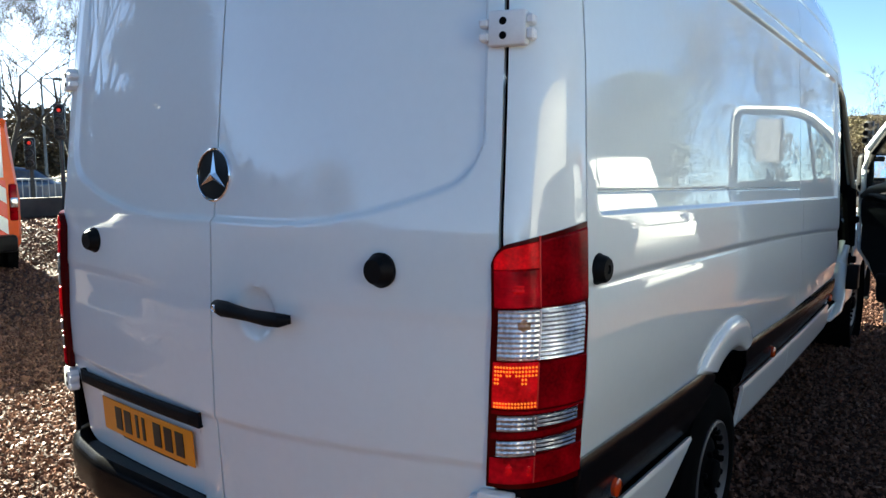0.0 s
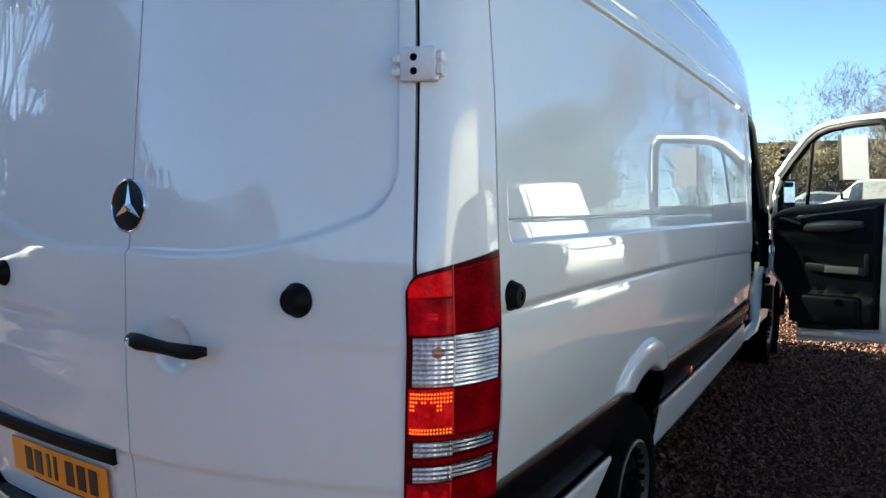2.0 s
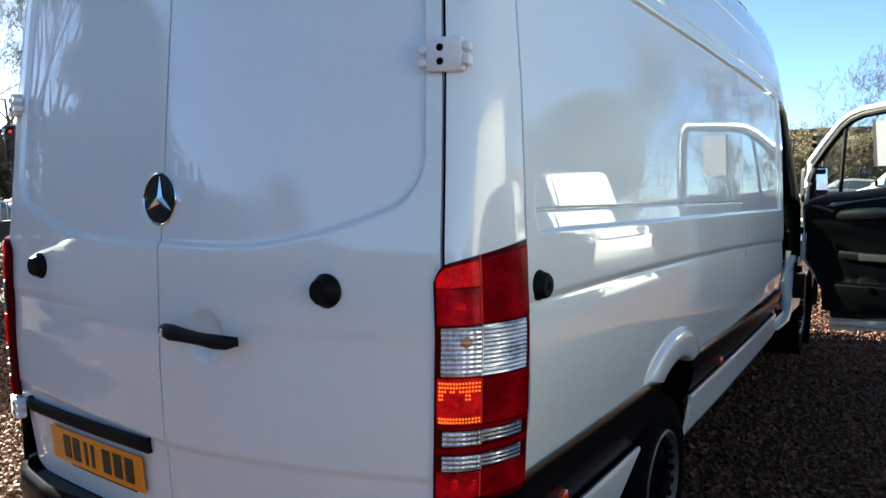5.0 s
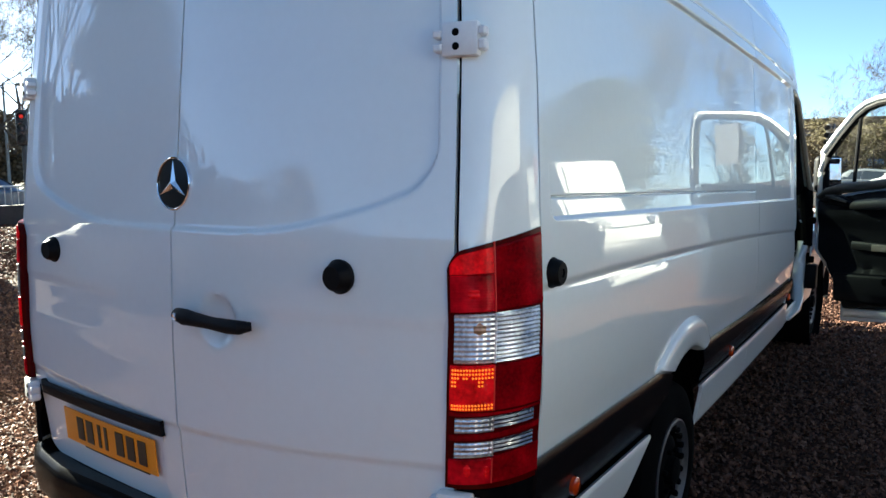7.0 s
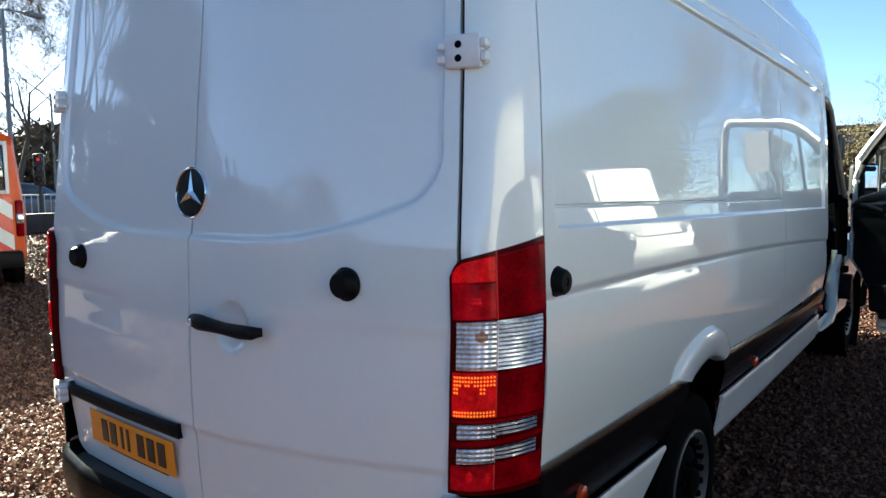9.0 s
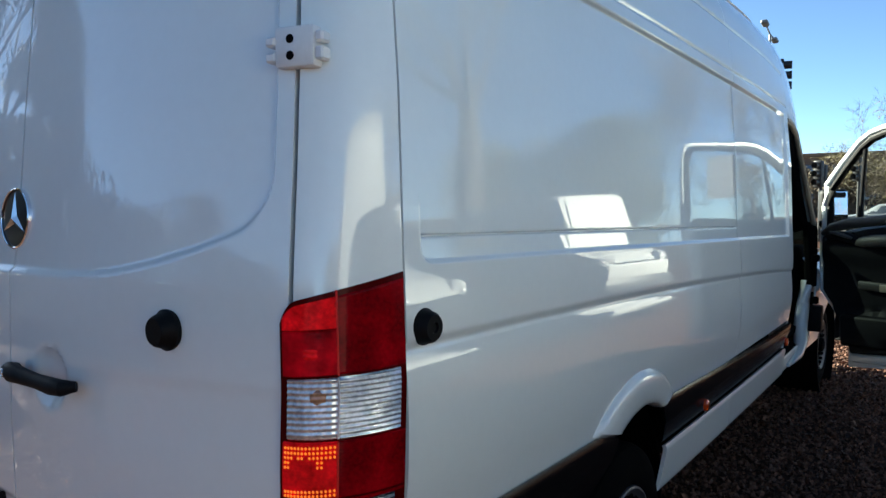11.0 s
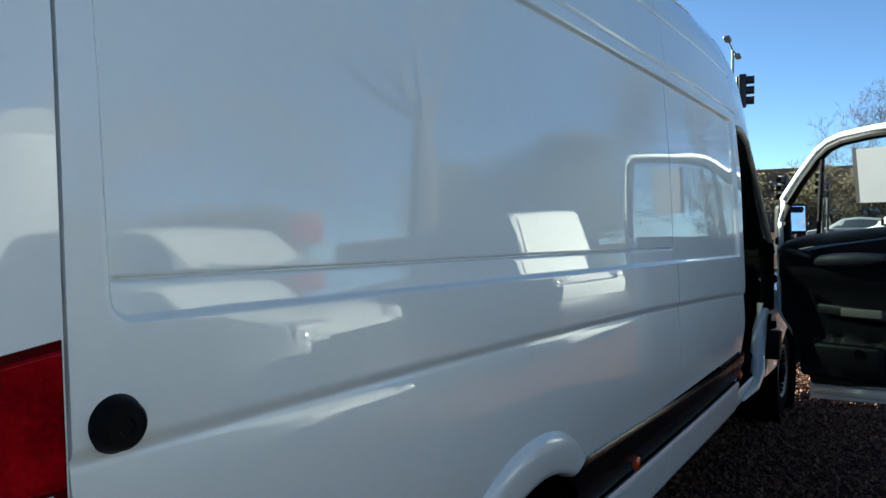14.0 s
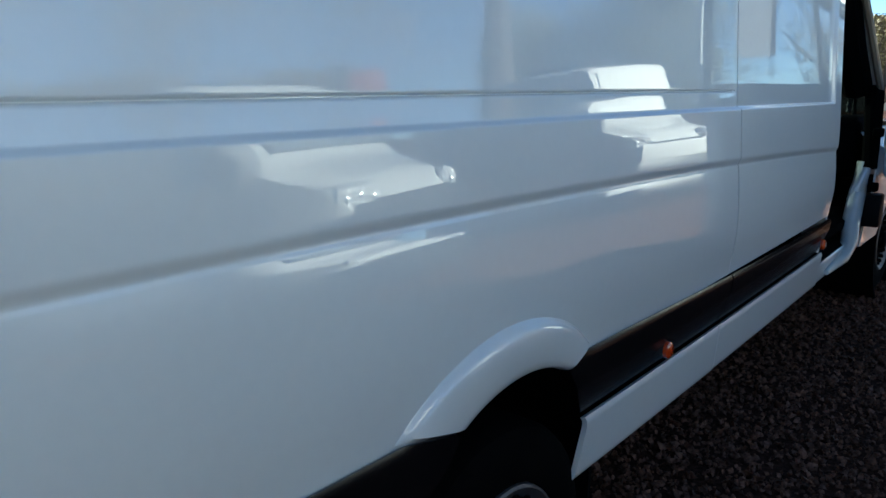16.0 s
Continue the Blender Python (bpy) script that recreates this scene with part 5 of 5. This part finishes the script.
for i, (x, y, h) in enumerate([(-6, 58, 4.6), (-2, 56, 4.2), (2.5, 57, 4.8), (7, 55, 4.4), (12, 54, 5), (-11, 60, 5)]):
    leafy("bush", (x, y, 0), h, 2.6, 40 + i, BUD if i % 2 else HEDGE, "scrubby olive and brown bush by the road", 4500, "ball", 0.08, True, "roadside bushes")
# trees mirrored in the glossy side
bare_tree((15.0, 11.5, 0), 9, 14, 0.7, 6, yaw=100, girth=0.012)
bare_tree((18.0, 9.0, 0), 8.5, 14, 0.7, 6, yaw=10, girth=0.012)
bare_tree((9.9, 12.8, 0), 18, 22, 0.42, 6, yaw=80, girth=0.030, label="tall bare tree with a thick forked trunk")
leafy("tree", (9.6, 21.5, 0), 5.4, 2.8, 61, LEAF, "dense dark evergreen tree", 24000, "ball", 0.052)
leafy("tree", (13.5, 21.0, 0), 4.4, 3.0, 62, LEAF, "dense dark evergreen tree", 24000, "ball", 0.052)
leafy("tree", (23.0, 17.0, 0), 3.4, 3.4, 63, HEDGE, "dense dark evergreen tree", 14000, "ball", 0.14)
bare_tree((5.9, 27.5, 0), 11, 11, 0.72, 7, yaw=150, girth=0.013)
bare_tree((24.0, 4.0, 0), 10, 11, 0.75, 6, yaw=40)
# tall trees behind the camera, mirrored in the rear doors
for i, (x, y, h) in enumerate([(-19, -6.2, 18), (-21, -7.9, 19), (-20, -10.2, 11.5), (-21.5, -12.6, 8.5)]):
    bare_tree((x, y, 0), h, 21 + i % 2, 0.33, 6, 9, "tall narrow bare tree behind the parked vans", yaw=70 * i)
for i, (x, y, h) in enumerate([(-17.5, -5.5, 4.6), (-18.5, -8.5, 5.2), (-18.5, -11.5, 5.0), (-17.5, -14.5, 4.2), (-16, -17.5, 4.4), (-12.6, -20.5, 5.4), (-8, -21, 3.4), (-4, -21, 3.0), (0, -21, 2.8), (4, -22, 3.2), (8, -22, 3.2)]):
    leafy("bush", (x, y, 0), h, 3.0, 70 + i, HEDGE, "scrubby brown hedgerow bush", 7000, "ball", 0.12, True, "hedgerow bushes")

for i, (x, y, h) in enumerate([(27, 1, 3.6), (29, 6, 4.2), (28, 10.5, 3.8), (30, 15, 4.4), (27, 20, 4.0)]):
    leafy("bush", (x, y, 0), h, 3.2, 110 + i, HEDGE, "scrubby brown hedgerow bush", 5000, "ball", 0.15, True, "hedgerow bushes")
# scrub at the right rear, which the door mirror shows
for i, (x, y, h) in enumerate([(21, -6, 3.6), (24, -10, 4.0), (20, -13, 3.4), (25, -2, 3.8)]):
    leafy("bush", (x, y, 0), h, 3.0, 84 + i, HEDGE, "scrubby brown hedgerow bush", 5000, "ball", 0.13, True, "hedgerow bushes")
bare_tree((23, -8, 0), 8, 14, 0.7, 6, yaw=77, girth=0.012)

# ---------------------------------------------------------------- street furniture
POLE = material("galvanised_pole", (0.20, 0.21, 0.21), 0.5, metal=0.4, vary=0.2)
DARK_POLE = material("black_signal_paint", (0.012, 0.012, 0.013), 0.45, vary=0.2)
SIGNAL_RED = material("lit_red_signal", (0.8, 0.02, 0.01), 0.3, emit=(1.0, 0.04, 0.02, 0.04))
SIGNAL_OFF = material("unlit_signal", (0.04, 0.04, 0.035), 0.3)
WALL = material("dark_low_wall", (0.05, 0.042, 0.038), 0.85, vary=0.3, scale=3, bump=0.4, bump_scale=60)
RAIL = material("pale_railing", (0.55, 0.55, 0.53), 0.5, vary=0.15)
BRICK = material("brown_brick", (0.13, 0.085, 0.055), 0.85, vary=0.25, scale=2, fine=30)
ROOFING = material("brown_roof_edge", (0.16, 0.11, 0.07), 0.8, vary=0.2)
GRASS = material("verge_grass", (0.13, 0.14, 0.035), 0.9, vary=0.4, scale=1.5, bump=0.8, bump_scale=20)


def sign_board(at, yaw, h, w, t, mat, label):
    """Plain board on a round post."""
    b = thing("sign", label, "sign")
    part("post", tube([(0, 0, -0.05), (0, 0, h)], 0.03, 10), POLE, b)
    board = part("board", box_bm(w, 0.02, t, Matrix.Translation((0, -0.042, h - t / 2)), 0.008, 2), mat, b)
    for z in (h - 0.08, h - t + 0.08):
        part("clip", box_bm(0.10, 0.03, 0.03, Matrix.Translation((0, -0.02, z)), 0.005), POLE, board)
    b.matrix_basis = Matrix.Translation(at) @ Matrix.Rotation(radians(yaw), 4, "Z")
    return b


sign_board((7.8, 7.1, 0), -45, 2.27, 0.5, 0.45, BOARD_RED, "small plain red board on a grey post")


def traffic_light(at, yaw, h, red=False, label="black traffic signal head on a pole"):
    b = thing("traffic_light", label, "traffic light", group="traffic lights")
    part("pole", tube([(0, 0, 0), (0, 0, h)], 0.06, 10), DARK_POLE, b)
    head = part("signal_head", box_bm(0.30, 0.22, 1.0, Matrix.Translation((0, -0.14, h - 0.45)), 0.04), DARK_POLE, b)
    for k in range(3):
        z = h - 0.13 - 0.31 * k
        hood = [(0.115, 0.0), (0.12, 0.0), (0.12, 0.22), (0.115, 0.22)]
        part("hood", lathe(hood, 18, Matrix.Translation((0, -0.25, z)) @ Matrix.Rotation(radians(90), 4, "X")), DARK_POLE, head)
        part("lens", lathe([(0.055, 0.0), (0.0, 0.02)], 18, Matrix.Translation((0, -0.255, z)) @ Matrix.Rotation(radians(90), 4, "X")), SIGNAL_RED if (red and k == 0) else SIGNAL_OFF, head)
    b.matrix_basis = Matrix.Translation(at) @ Matrix.Rotation(radians(yaw), 4, "Z")
    return b


def street_lamp(at, yaw, h, arms=(1,), label="grey street lamp on a tall column", reach=0.7):
    b = thing("street_lamp", label, "street lamp", group="street lamps")
    part("column", tube([(0, 0, 0), (0, 0, h * 0.4), (0, 0, h)], [0.09, 0.07, 0.05], 10), POLE, b)
    for s in arms:
        part("arm", tube([(0, 0, h), (s * reach * 0.5, 0, h + 0.05), (s * reach, 0, h + 0.08)], 0.03, 8), POLE, b)
        part("lantern", box_bm(0.65, 0.24, 0.15, Matrix.Translation((s * (reach + 0.3), 0, h + 0.09)), 0.06, 3), POLE, b)
    b.matrix_basis = Matrix.Translation(at) @ Matrix.Rotation(radians(yaw), 4, "Z")
    return b


def place(t_eye, az, dist):
    return (t_eye[0] + dist * math.sin(radians(az)), t_eye[1] + dist * math.cos(radians(az)), 0)


EYE_B = (1.83, -0.22)
EYE_A = (1.69, -1.31)
traffic_light(place(EYE_B, -12.2, 24), 100, 5.82)
street_lamp(place(EYE_B, -12.55, 30), 96, 7.9, (1, -1), "grey street lamp with two lanterns", 1.3)
for az, d, h in ((-9.0, 30, 3.0), (-8.7, 38, 3.2), (-6.6, 34, 3.3), (-6.3, 36, 3.3)):
    traffic_light(place(EYE_B, az, d), -20, h)
traffic_light(place(EYE_A, -66.3, 26), 60, 2.3, True)
traffic_light(place(EYE_A, -64.4, 24), 60, 3.2, True)
street_lamp(place(EYE_A, -67.9, 24), 115, 6.3, (1,), reach=0.9)
street_lamp(place(EYE_A, -65.4, 40), 115, 5.6, (1,), reach=0.9)

wall = part("boundary_wall", box_bm(0.35, 60, 0.55, Matrix.Translation((-20.5, 10, 0.27)), 0.03), WALL)
tagged(wall, "low dark wall along the road", "wall", kind="structure")
rail_b = thing("railing", "pale metal guard railing beside the road", "railing")
for z in (0.25, 1.05):
    part("rail_bar", tube([(-22.5, -2, z), (-22.5, 24, z)], 0.03, 6), RAIL, rail_b)
me0 = None
for k in range(130):
    y = -2 + k * 0.2
    if me0 is None:
        o = part("bar", tube([(0, 0, 0), (0, 0, 1.05)], 0.014, 5), RAIL, rail_b)
        me0 = o.data
    else:
        o = new("bar", me0)
        o.parent = rail_b
    o.location = (-22.5, y, 0)
bank = tagged(sheet("verge", -60, -38.2, -60, 90, 0.25, GRASS, 30, 0.15), "yellow green grass bank across the road", "verge")
for i, (x, y) in enumerate([(-44, 10), (-46, 16), (-43, 22), (-45, 28), (-47, 4)]):
    leafy("bush", (x, y, 0), 4.0, 3.4, 90 + i, HEDGE if i % 2 else BUD, "scrubby brown bush on the bank", 7000, "ball", 0.12, True, "bank bushes")


def block(name, at, sx, sy, h, mat, label):
    b = thing(name, label, "building")
    part("wall", box_bm(sx, sy, h, Matrix.Translation((0, 0, h / 2)), 0.05), mat, b)
    part("roof", box_bm(sx + 0.5, sy + 0.5, 0.35, Matrix.Translation((0, 0, h + 0.175)), 0.05), ROOFING, b)
    for k in range(int(sx / 3)):
        for fl in range(int(h / 3)):
            w = part("window", box_bm(1.4, 0.1, 1.3, Matrix.Translation((-sx / 2 + 1.5 + 3 * k, -sy / 2 - 0.03, 1.7 + 3 * fl)), 0.02), DARK_GLASS, b)
    b.location = at
    return b


block("building", (-8.0, 88, 0), 24, 10, 6.2, BRICK, "low brown brick building beyond the road")
block("building", (-15.5, 80, 0), 6, 10, 4.6, BRICK, "taller brown brick block beyond the road")

# ---- hazard chevrons on the orange van's back, window above
for k in range(8):
    z0 = 0.30 + 0.21 * k
    for s in (1, -1):
        X, T = np.meshgrid(np.linspace(0.03, 0.80, 8), np.linspace(0, 1, 3), indexing="ij")
        z = np.clip(z0 - (X - 0.03) * 0.75 + T * 0.205, 0.42, 1.30)
        patch("chevron", np.stack([s * X, -2.456 + 0 * X, z], 2), RED_SHEET if k % 2 else RETRO, hz, 0.003, "red reflective chevron" if k % 2 else "white reflective chevron", flip=s < 0)
for s in (1, -1):
    pane = slab(hz, "rear_window", DARK_GLASS, 0.62, 0.012, 0.62, s * 0.42, -2.456, 1.70, (0, 0, 0), 0.03)
    for name, sx_, sz_, x_, z_ in (("window_frame", 0.05, 0.72, 0.755, 1.70), ("window_frame", 0.05, 0.72, 0.085, 1.70), ("window_frame", 0.62, 0.05, 0.42, 1.365), ("window_frame", 0.62, 0.05, 0.42, 2.035)):
        slab(hz, name, RETRO, sx_, 0.016, sz_, s * x_, -2.458, z_, (0, 0, 0), 0.006, "pale window frame")
    slab(hz, "reversing_lamp", CLEAR_LENS, 0.10, 0.07, 0.14, s * 0.885, -2.45, 1.0, (0, 0, 0), 0.02, "clear reversing lamp")
slab(hz, "bumper", PLASTIC, 1.8, 0.16, 0.24, 0, -2.46, 0.44, (0, 0, 0), 0.05)
